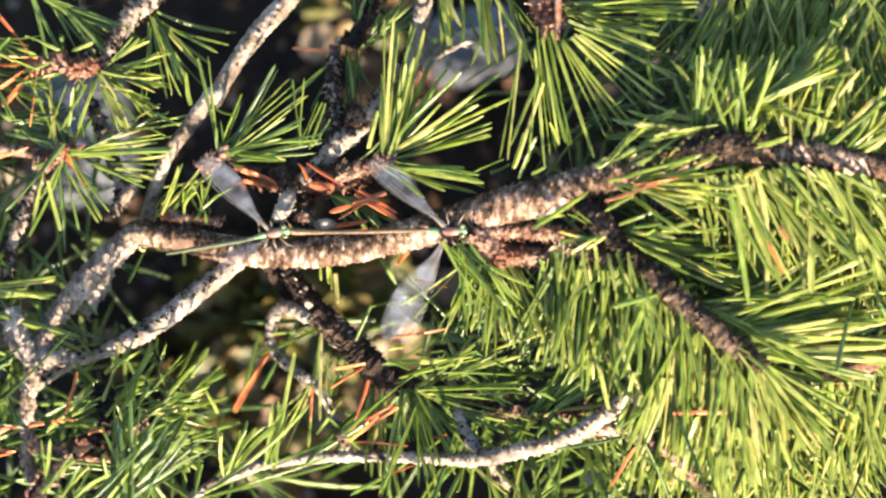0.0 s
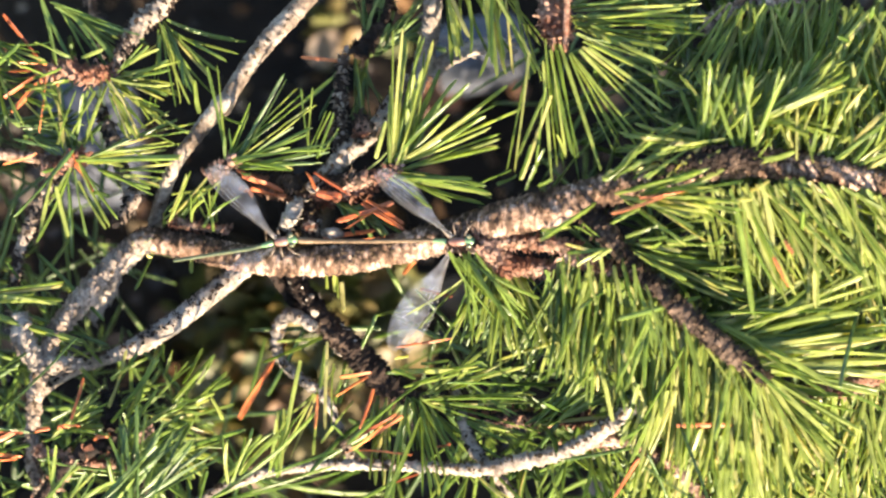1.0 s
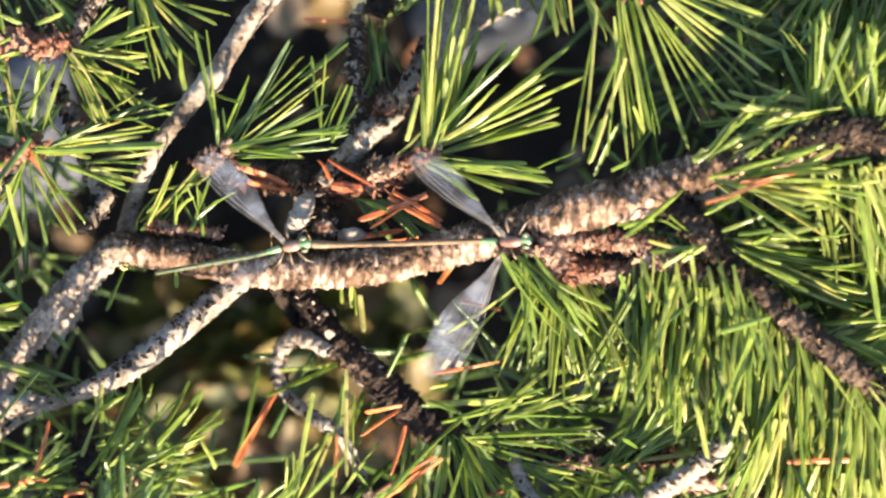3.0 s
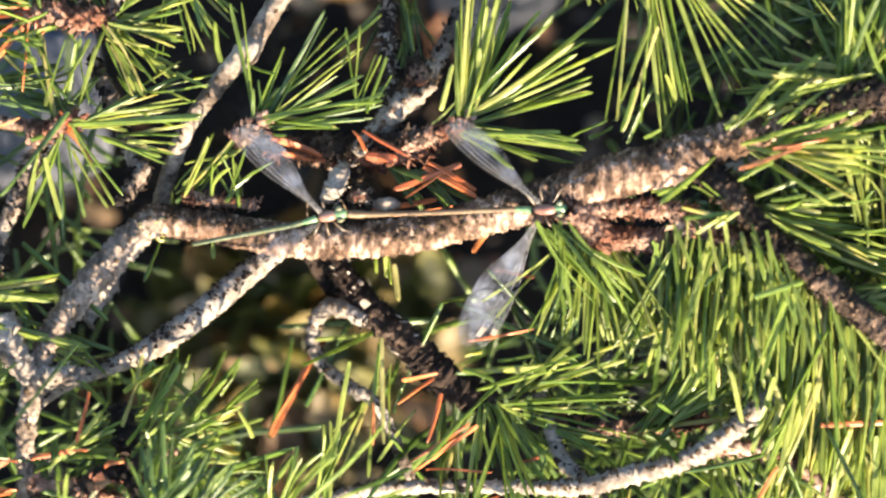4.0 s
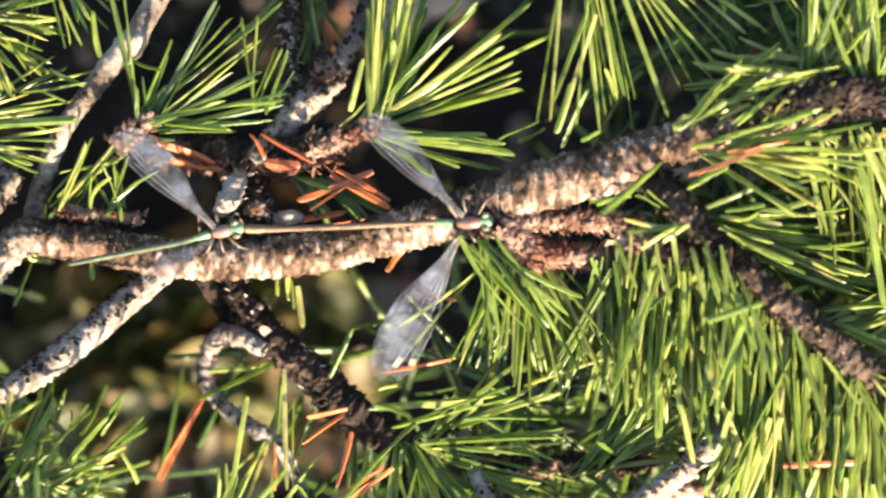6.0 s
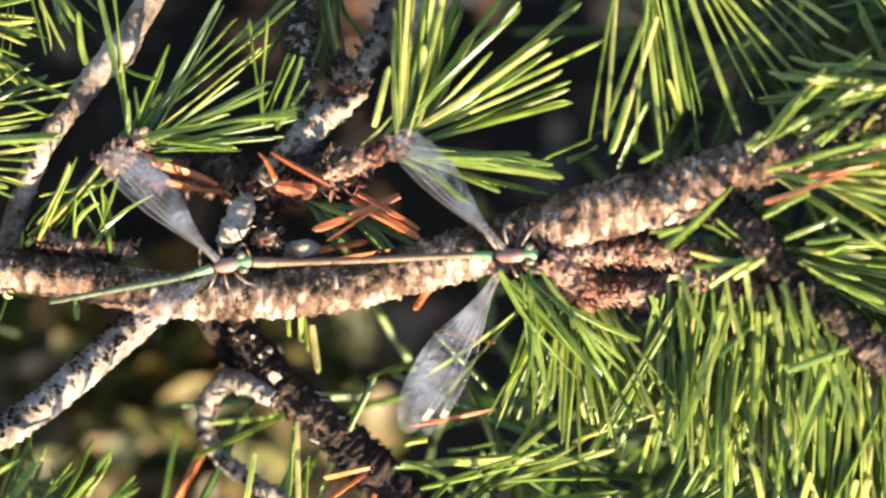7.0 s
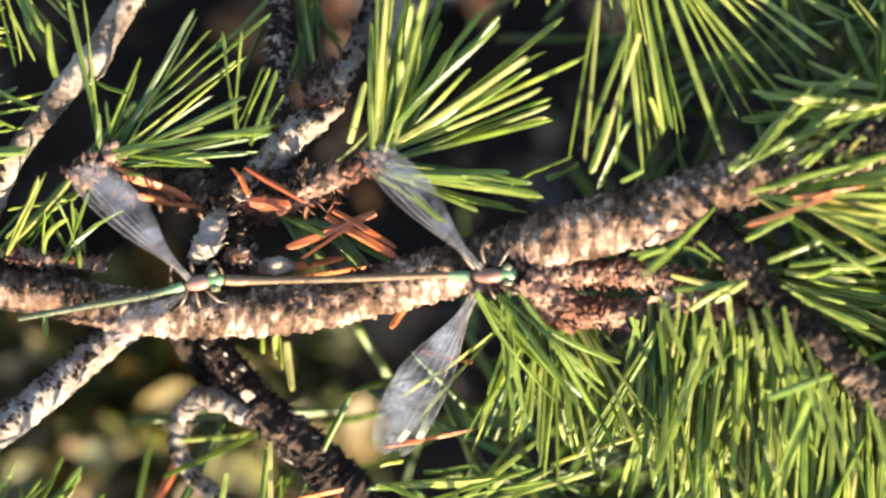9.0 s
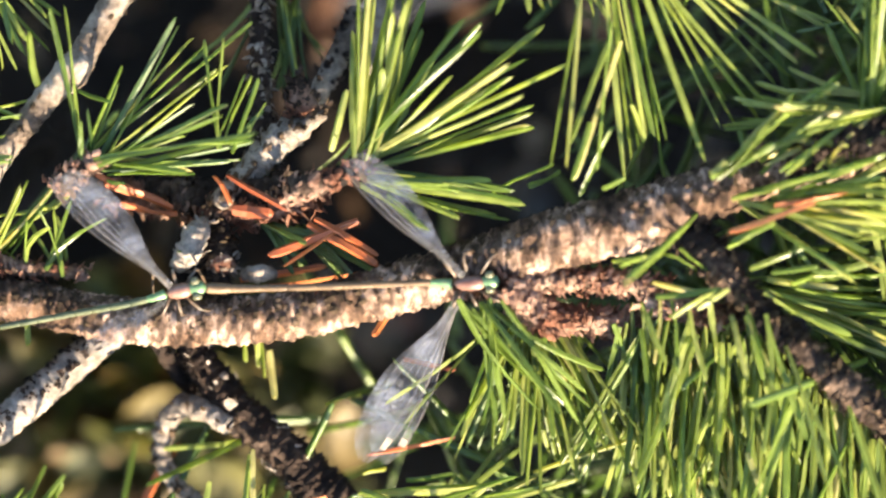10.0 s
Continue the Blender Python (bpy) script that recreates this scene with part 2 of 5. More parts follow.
def needle_matrix(foot, way, length, thick, spin):
    x = Vector(way).normalized()
    y = x.orthogonal().normalized()
    y.rotate(Matrix.Rotation(spin, 3, x))
    z = x.cross(y)
    g = thick / SLENDER
    m = Matrix((x * length, y * g, z * g)).transposed().to_4x4()
    m.translation = foot
    return m


def one_needle(parent, mat, x0, y0, x1, y1, h0=0.0, h1=0.0, thick=4.6, name="needle", shape=None):
    a, b = at(x0, y0, h0), at(x1, y1, h1)
    me = NEEDLES[mat][random.choice((0, 0, 5, 7)) if shape is None else shape]
    ob = new(name, me)
    ob.parent = parent
    m = needle_matrix(a, b - a, (b - a).length, thick * UNIT, random.uniform(0, 6.28))
    girth = 0.8 if mat == MAT_RUST else 0.76
    m = m @ Matrix.Diagonal((1, girth, girth, 1))
    if parent.type == "EMPTY":
        m = Matrix.Translation(-Vector(parent["base"])) @ m
    ob.matrix_basis = m
    return ob


def set_needles(parent, mats, h, rise, rows, thick=4.4):
    """Single needles of a tuft that stand apart: where each starts and ends; h: their height at the foot; rise: how far their tips stand out."""
    for x0, y0, x1, y1 in rows:
        lift = random.uniform(*rise)
        one_needle(parent, random.choice(mats), x0, y0, x1, y1, h + random.uniform(-1, 1), h + lift, thick * random.uniform(0.85, 1.15))


def fan(parent, mat, rows, a0, a1, length, pairs, tilt=(-25, 35), thick=4.6, vary=0.14, seed=0, clump=7.0, lean=0.0):
    """Needle pairs set along a shoot. rows: the shoot's x, y, h; a0 to a1: the needles' ways in degrees, clockwise from across;
    tilt: out of the spray's plane; lean: by how much the way turns from the shoot's start to its end."""
    rng = random.Random(seed + int(rows[0][0] * 7 + rows[0][1]))
    rows = np.array(rows, float)
    for i in range(pairs):
        u = (i + rng.random()) / pairs if len(rows) > 1 else 0
        k = min(int(u * (len(rows) - 1)), max(len(rows) - 2, 0))
        f = u * (len(rows) - 1) - k
        foot = rows[k] * (1 - f) + rows[k + 1] * f if len(rows) > 1 else rows[0]
        foot = foot + np.array([rng.gauss(0, 4), rng.gauss(0, 4), rng.gauss(0, 1.2)])
        a = rng.uniform(a0, a1) + lean * (u - 0.5) + rng.gauss(0, 9.0)
        e = rng.uniform(*tilt)
        far = length * (rng.uniform(1 - vary, 1 + vary * 0.6) if rng.random() < 0.82 else rng.uniform(0.5, 0.9))
        for side in (-1, 1):
            ang, el = radians(a + side * rng.uniform(0.5, clump) * 0.5), radians(e + side * rng.uniform(0, clump) * 0.6)
            l = far * rng.uniform(0.95, 1.04)
            l *= 0.55 + 0.45 / max(math.cos(el), 0.6)
            dx, dy, dh = math.cos(ang) * math.cos(el) * l, math.sin(ang) * math.cos(el) * l, math.sin(el) * l * UNIT / RISE
            shade = MAT_GREEN if mat == MAT_YELLOW and rng.random() < 0.28 else mat
            ob = new("needle", NEEDLES[shade][rng.randrange(len(SHAPES))])
            ob.parent = parent
            p, q = at(*foot), at(foot[0] + dx, foot[1] + dy, foot[2] + dh)
            m = needle_matrix(p, q - p, (q - p).length, thick * UNIT * rng.uniform(0.55, 0.9), rng.uniform(0, 6.28))
            if parent.type == "EMPTY":
                m = Matrix.Translation(-Vector(parent["base"])) @ m
            ob.matrix_basis = m


def shoot(parent, rows, radius, mat=None, seed=3, flake=60):
    """A young leafy shoot with dry bud scales."""
    n = len(rows)
    full = [(x, y, h, radius * (1 - 0.25 * i / max(n - 1, 1))) for i, (x, y, h) in enumerate(rows)]
    return stem("shoot", parent, full, mat or BARK_DARK, 0.3, 12, flake, 0.0014, BARK_RED, seed)


def mass(name, parent, mat, rows, radius, count, length, thick, seed, way=None):
    """Deep foliage that cannot be counted, as one mesh: needles round points of a line."""
    rng = np.random.default_rng(seed)
    rows = np.array(rows, float)
    verts, faces = [], []
    for _ in range(count):
        u = rng.uniform(0, len(rows) - 1)
        k = min(int(u), len(rows) - 2)
        foot = rows[k] * (1 - (u - k)) + rows[k + 1] * (u - k) + rng.normal(0, radius, 3)
        d = rng.normal(0, 1, 3) + (np.array(way) if way is not None else 0)
        sv, sf = SHAPES[rng.integers(0, len(SHAPES))]
        l = length * rng.uniform(0.7, 1.15)
        m = np.array(needle_matrix(Vector(foot), Vector(d), l, thick, rng.uniform(0, 6.28)))
        base = len(verts)
        loc = np.array([(x, y + cy * SLENDER, z + cz * SLENDER, 1) for x, y, z, cy, cz in sv])
        verts += (loc @ m.T)[:, :3].tolist()
        faces += [tuple(i + base for i in f) for f in sf]
    return verts, faces


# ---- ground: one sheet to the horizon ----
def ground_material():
    m, tree, b = material("shaded_litter_soil", 0.95, 0, 0.2)
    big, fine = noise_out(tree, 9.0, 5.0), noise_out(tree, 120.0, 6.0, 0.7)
    # soil tones kept near black: the pine's shade is partly in the colour
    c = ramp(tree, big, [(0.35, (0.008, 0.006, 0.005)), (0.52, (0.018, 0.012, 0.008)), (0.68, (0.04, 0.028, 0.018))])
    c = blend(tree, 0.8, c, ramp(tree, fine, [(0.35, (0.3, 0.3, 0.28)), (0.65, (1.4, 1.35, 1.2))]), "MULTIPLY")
    tree.links.new(c, b.inputs["Base Color"])
    relief(tree, b, fine, 0.8, 0.01)
    return m


def build_ground():
    ticks = np.concatenate([-np.geomspace(900, 0.8, 26), np.linspace(-0.75, 0.75, 61), np.geomspace(0.8, 900, 26)])
    n = len(ticks)
    verts = []
    for y in ticks:
        for x in ticks:
            near = math.exp(-(x * x + y * y) / 2)
            z = noise.fractal(Vector((x * 5, y * 5, 0)), 0.8, 2.0, 4) * 0.012 * near
            verts.append((x, y + 0.15, z))
    faces = [(j * n + i, j * n + i + 1, (j + 1) * n + i + 1, (j + 1) * n + i) for j in range(n - 1) for i in range(n - 1)]
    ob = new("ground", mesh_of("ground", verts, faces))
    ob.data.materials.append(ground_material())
    tagged(ob, "soil strewn with brown litter, darkened in colour for the pine's shade", "ground", kind="structure")


def ground_at(x, y):
    """The place on the ground that lies under a place of the spray."""
    p = SPRAY @ Vector(((x - 784) * UNIT * 1.06, (441 - y) * UNIT * 1.06, 0))
    return Vector((p.x, p.y + p.z * 0.0875, 0.0))


def leaf_mesh(length, width, curl, seed):
    rng = random.Random(seed)
    verts, faces = [], []
    n = 7
    for i in range(n + 1):
        s = i / n
        w = width * math.sin(math.pi * min(1, s * 0.96 + 0.04)) ** 0.7 * rng.uniform(0.85, 1.1)
        z = curl * (s - 0.5) ** 2 + rng.uniform(-1, 1) * length * 0.03
        verts += [(length * (s - 0.5), -w, z + w * 0.5 * curl / length * 4), (length * (s - 0.5), 0, z), (length * (s - 0.5), w, z + w * 0.5)]
    for i in range(n):
        for j in range(2):
            faces.append((i * 3 + j, i * 3 + j + 1, i * 3 + 4 + j, i * 3 + 3 + j))
    return verts, faces


def leaf_material(name, stops, islands=False):
    return needle_material(name, stops, 0.3, islands, 0.55)


# litter tones darkened too, carrying some of the shade under the pine
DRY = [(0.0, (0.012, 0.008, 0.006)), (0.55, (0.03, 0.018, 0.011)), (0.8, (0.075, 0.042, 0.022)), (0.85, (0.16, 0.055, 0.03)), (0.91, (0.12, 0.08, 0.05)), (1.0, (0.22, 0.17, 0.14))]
HERB = [(0.0, (0.05, 0.06, 0.02)), (0.35, (0.11, 0.11, 0.034)), (0.6, (0.12, 0.085, 0.038)), (0.8, (0.11, 0.09, 0.024)), (0.92, (0.15, 0.07, 0.03)), (1.0, (0.12, 0.085, 0.05))]
MAT_DRY = leaf_material("dry_leaf", DRY, True)
MAT_HERB = leaf_material("yellowing_leaf", HERB)


def build_litter():
    rng = random.Random(5)
    verts, faces = [], []
    for k in range(3300):
        near = k < 2900
        small = rng.random() < 0.88
        l = rng.uniform(0.0016, 0.0046) if small else rng.uniform(0.006, 0.011)
        lv, lf = leaf_mesh(l, l * rng.uniform(0.25, 0.5), l * rng.uniform(-0.4, 0.7), k)
        x, y = (rng.uniform(-0.16, 0.16), rng.uniform(-0.1, 0.24)) if near else (rng.uniform(-0.6, 0.6), rng.uniform(-0.4, 0.8))
        m = pose(x, y, 0.004 + rng.random() * 0.01, rng.uniform(10, 60)) @ pose(0, 0, 0, rng.uniform(-50, 50), rng.uniform(-50, 50), rng.uniform(0, 360))
        base = len(verts)
        verts += [tuple(m @ Vector(v)) for v in lv]
        faces += [tuple(i + base for i in f) for f in lf]
    ob = new("leaf_litter", mesh_of("leaf_litter", verts, faces))
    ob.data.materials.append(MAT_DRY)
    tagged(ob, "brown and tan dry leaves scattered over the soil", "leaf litter", kind="stuff")


# default greys are dark and bluish: skylit shade put into the stone colour
def stone_material(name="grey_stone", low=(0.045, 0.05, 0.064), high=(0.085, 0.092, 0.112)):
    m, tree, b = material(name, 0.8, 0, 0.3)
    big, fine = noise_out(tree, 25.0, 5.0), noise_out(tree, 300.0, 5.0)
    c = ramp(tree, big, [(0.35, low), (0.65, high)])
    c = blend(tree, 0.5, c, ramp(tree, fine, [(0.35, (0.6, 0.6, 0.6)), (0.65, (1.15, 1.15, 1.15))]), "MULTIPLY")
    tree.links.new(c, b.inputs["Base Color"])
    relief(tree, b, fine, 0.5, 0.003)
    return m


MAT_STONE = stone_material()
MAT_STONE_TAN = stone_material("tan_stone", (0.06, 0.042, 0.028), (0.14, 0.1, 0.07))


def stone(x, y, sx, sy, sz, turn, seed, label, square=0.55, mat=None):
    bm = bmesh.new()
    bmesh.ops.create_icosphere(bm, subdivisions=4, radius=1.0)
    for v in bm.verts:
        p = v.co.copy()
        p = Vector([math.copysign(abs(c) ** square, c) for c in p])
        p *= 1 + 0.12 * noise.fractal(p * 1.3 + Vector((seed, 0, 0)), 1.0, 2.0, 4)
        v.co = Vector((p.x * sx, p.y * sy, p.z * sz))
    me = bpy.data.meshes.new("stone")
    bm.to_mesh(me)
    bm.free()
    me.polygons.foreach_set("use_smooth", [True] * len(me.polygons))
    me.materials.append(mat or MAT_STONE)
    ob = new("stone", me)
    g = ground_at(x, y)
    ob.matrix_world = Matrix.Translation((g.x, g.y, sz * 0.55)) @ pose(0, 0, 0, 0, 0, turn)
    tagged(ob, label, "stone", "stones on the soil")


def herb(x, y, height, leaves, seed):
    """A small weed with a bent stalk and yellowing leaves."""
    rng = random.Random(seed)
    g = ground_at(x, y + height * 0.06 / UNIT)
    ob = new("weed")
    ob.matrix_world = Matrix.Translation(g)
    ob["base"] = (0, 0, 0)
    tagged(ob, "small weed with yellowing green leaves in the litter", "weed", "weeds under the pine")
    pts = [(0, 0, -0.003, 0.0006), (0.004, 0.002, height * 0.5, 0.0005), (0.012, 0.0, height, 0.0003)]
    part("stalk", mesh_of("stalk", *tube(pts, 6, 0.004)), BARK_BROWN, ob)
    shapes = [mesh_of("leaf", *leaf_mesh(0.009, 0.0036, 0.003, seed + k)) for k in range(3)]
    for me in shapes:
        me.materials.append(MAT_HERB)
    for k in range(int(leaves * 1.1)):
        s = rng.uniform(0.25, 1.0)
        leaf = part("leaf", rng.choice(shapes), None, ob)
        a = rng.uniform(0, 6.28)
        z = rng.uniform(0.6, 1.4)
        leaf.matrix_basis = Matrix.Translation((0.012 * s * s + math.cos(a) * rng.uniform(0.003, 0.013), math.sin(a) * rng.uniform(0.003, 0.013), height * s)) @ pose(0, 0, 0, 48, 0, 0) @ pose(0, 0, 0, rng.uniform(-30, 30), rng.uniform(-40, 10), math.degrees(a)) @ Matrix.Scale(z, 4)


def grass_stalk(x0, y0, x1, y1, z0, z1, seed):
    a, c = ground_at(x0, y0), ground_at(x1, y1)
    a.z, c.z = z0, z1
    mid = (a + c) / 2 + Vector((0, 0, 0.003))
    ob = new("grass_stalk")
    ob.matrix_world = Matrix.Translation((a.x, a.y, 0))
    ob["base"] = (a.x, a.y, 0)
    tagged(ob, "dry tan grass stalk lying over the litter", "grass stalk", "dry stalks in the litter")
    part("stalk", mesh_of("stalk", *tube([(*a, 0.0007), (*mid, 0.0008), (*c, 0.0004)], 7, 0.002, 0, 0.002, 0.05, seed)), MAT_STRAW, ob)
    leaf = mesh_of("blade", *leaf_mesh((c - a).length * 0.7, 0.0011, 0.004, seed))
    ob2 = part("blade", leaf, MAT_STRAW, ob)
    ob2.matrix_basis = Matrix.Translation(mid - Vector((a.x, a.y, 0))) @ pose(0, 0, 0, 25, 0, math.degrees(math.atan2(c.y - a.y, c.x - a.x)) + 9)


MAT_STRAW = needle_material("dry_straw", [(0.0, (0.2, 0.13, 0.07)), (1.0, (0.34, 0.24, 0.14))], 0.2, False, 0.7)


# ---- the pine ----
def build_trunk():
    ob = new("young_pine")
    ob["base"] = (0, 0, 0)
    tagged(ob, "young pine with a brown scaly trunk rooted in soil", "pine tree")
    pts = [(-0.30, 0.02, -0.03, 0.03), (-0.29, 0.0, 0.1, 0.025), (-0.27, -0.02, 0.22, 0.022), (-0.255, -0.03, 0.36, 0.018), (-0.25, -0.03, 0.6, 0.012)]
    part("trunk", mesh_of("trunk", *tube(pts, 20, 0.006, 0.12, 0.02, 0.05, 9)), BARK, ob)


def main_branch():
    b = thing("pine_branch", at(40, 900, -12), "scaly tan main branch of a pine with green needles", "pine branch")
    stem("lower_limb", b, [(-1100, 1300, -48, 40), (-300, 1120, -33, 30), (40, 960, -24, 14), (52, 800, -21, 12), (60, 690, -18, 14), (92, 596, -19, 17), (150, 520, -22, 20), (200, 470, -24, 21), (245, 430, -25, 20), (262, 424, -27, 12)], BARK_LIMB, 0.3, 40, 220, 0.0013, BARK_BROWN, 5, "grey-tan limb with dark scales on its upper side", (10, 60), True)
    # brown scales crowd the limb's upper half, darkening it like its shaded side
    s = stem("limb", b, [(236, 430, -28, 14), (252, 424, -27, 21), (330, 436, -23, 22), (430, 458, -18, 23), (520, 464, -14, 24), (620, 458, -11, 25), (720, 437, -8, 26), (810, 413, -5, 28), (900, 386, 0, 31), (985, 366, 4, 32), (1060, 342, 6, 29), (1150, 312, 7, 27), (1290, 290, 7, 26), (1400, 292, 8, 25), (1500, 310, 10, 23), (1640, 345, 10, 20)], BARK, 0.18, 44, 2000, 0.0014, BARK_BROWN, 4, "tan stem ridged with leaf bases", (8, 42), True)
    # the limb that rises from the fork
    g = stem("side_limb", b, [(262, 425, -33, 14), (275, 372, -33, 12), (305, 292, -23, 12), (343, 240, -20, 13), (372, 204, -16, 15), (392, 186, -14, 19), (408, 162, -15, 14), (440, 112, -15, 15), (480, 62, -15, 17), (515, 25, -16, 17), (560, -25, -17, 16), (640, -110, -20, 18)], BARK_GREY, 0.16, 24, 70, 0.0012, BARK_BROWN, 6, "grey side limb with pale swollen node", (10, 55), True)
    # yellow lichen at the fork
    lich, tree, pb = material("lichen", 0.9)
    tree.links.new(ramp(tree, noise_out(tree, 900.0), [(0.3, (0.3, 0.24, 0.06)), (0.7, (0.55, 0.5, 0.22))]), pb.inputs["Base Color"])
    part("lichen", mesh_of("lichen", *flakes(line((225, 440, -24, 16), (246, 436, -23, 17), (262, 440, -23, 15)), 16, 0.0014, 3, (5, 40)), False), lich, s, "yellow lichen crust", "stuff")
    # stub that hangs from the fork, peeling pale
    stem("stub", b, [(205, 455, -33, 12), (190, 505, -35, 14), (168, 545, -35, 12), (155, 568, -35, 8)], BARK_PALE, 0.3, 14, 40, 0.0016, BARK_GREY, 8, "peeling pale stub")
    # the pale twig below
    stem("pale_twig", b, [(445, 466, -26, 13), (415, 486, -28, 17), (340, 545, -27, 18), (290, 582, -26, 18), (240, 612, -26, 17), (195, 632, -28, 12), (120, 660, -34, 10), (60, 700, -36, 9)], BARK_PALE, 0.16, 24, 420, 0.0012, BARK_DARK, 12, "pale twig with dark scales along its upper side", (15, 60), True)
    return b, s, g


def hook_branch():
    b = thing("pine_branch", at(470, 470, -8), "dark scaly twig with a hooked pale side twig and needles", "pine branch")
    d = stem("twig", b, [(500, 468, -26, 11), (514, 488, -28, 13), (536, 522, -29, 16), (574, 572, -28, 19), (624, 620, -27, 22), (664, 664, -26, 24), (706, 692, -26, 22), (742, 706, -24, 13)], BARK_DARK, 0.34, 20, 520, 0.0014, BARK_DARK, 21, "dark brown twig bristling with scales")
    part("scale_crust", mesh_of("scale_crust", *flakes(line((512, 482, -24, 13), (546, 528, -25, 17), (582, 580, -24, 20), (640, 640, -23, 23)), 26, 0.0016, 27, (5, 40)), False), BARK_PALE, d, "pale pinkish scales", "stuff")
    stem("thin_twig", b, [(474, 478, -26, 7), (500, 515, -34, 9), (535, 562, -36, 10), (560, 585, -32, 8)], BARK_DARK, 0.2, 12, 40, 0.0012, BARK_DARK, 22)
    stem("hook", b, [(556, 582, -25, 10), (530, 564, -28, 11), (506, 560, -33, 12), (490, 584, -36, 11), (486, 618, -36, 10), (503, 650, -34, 9), (545, 684, -29, 9), (572, 704, -28, 8), (598, 760, -29, 8), (622, 820, -31, 8)], BARK_PALE, 0.34, 18, 110, 0.0012, BARK_BROWN, 23, "pale hooked twig", (15, 60), True)
    fan(d, MAT_GREEN, [(735, 700, -22), (752, 708, -21)], -25, 48, 195, 4, (-20, 40), seed=1)
    fan(d, MAT_GREEN, [(690, 660, -20), (740, 700, -20)], -35, 10, 170, 2, (-5, 45), seed=2)
    fan(d, MAT_GREEN, [(720, 705, -22), (755, 712, -21)], 62, 112, 190, 8, (-25, 35), seed=3)
    fan(d, MAT_YELLOW, [(640, 690, -26), (710, 710, -24)], 98, 128, 165, 3, (-25, 25), seed=4)
    fan(d, MAT_YELLOW, [(560, 640, -28), (600, 660, -28)], 85, 112, 180, 2, (-10, 20), 4.0, seed=5)
    for x0, y0, x1, y1 in ((650, 668, 590, 700), (655, 660, 600, 672), (660, 690, 640, 762), (700, 735, 605, 790), (712, 738, 612, 808), (690, 752, 640, 785), (560, 700, 557, 760), (635, 800, 730, 806), (770, 792, 800, 790), (740, 842, 640, 882)):
        one_needle(d, MAT_RUST, x0, y0, x1, y1, -17, -13, 4.2, "dead_needle")
    for x0, y0, x1, y1, w in ((478, 640, 420, 748, 6), (487, 638, 412, 742, 5)):
        one_needle(d, MAT_RUST, x0 + 20, y0 - 35, x1, y1, -39, -37, w, "dead_needle")
    set_needles(d, (MAT_GREEN, MAT_YELLOW), -18, (0, 6), ((760, 705, 950, 700), (765, 715, 951, 715), (770, 712, 892, 726), (695, 655, 736, 671), (698, 637, 721, 630), (745, 645, 796, 640), (755, 660, 791, 662), (760, 700, 801, 640), (765, 705, 851, 610), (770, 690, 871, 610), (790, 690, 831, 655), (800, 690, 891, 655), (790, 685, 932, 650), (780, 722, 931, 771), (785, 730, 901, 786), (780, 718, 961, 766)), 4.4)
    set_needles(d, (MAT_YELLOW, MAT_GREEN), -20, (-2, 5), ((770, 735, 811, 776), (760, 720, 790, 800), (730, 710, 740, 800), (745, 715, 750, 830), (725, 715, 715, 790), (690, 718, 685, 800), (715, 730, 732, 800), (765, 730, 775, 810), (625, 712, 564, 786), (578, 606, 570, 762), (590, 645, 584, 765), (575, 612, 562, 690), (662, 716, 650, 775), (682, 714, 670, 756), (530, 640, 495, 810), (560, 690, 556, 810)), 4.2)
    one_needle(d, MAT_YELLOW, 578, 594, 462, 645, -27, -28, 5.5)
    one_needle(d, MAT_YELLOW, 575, 598, 486, 608, -30, -34, 5)
    set_needles(d, (MAT_YELLOW,), -26, (-1, 1), ((603, 500, 607, 554), (575, 478, 579, 512), (588, 474, 592, 520), (590, 480, 598, 530)), 5.2)
    return b


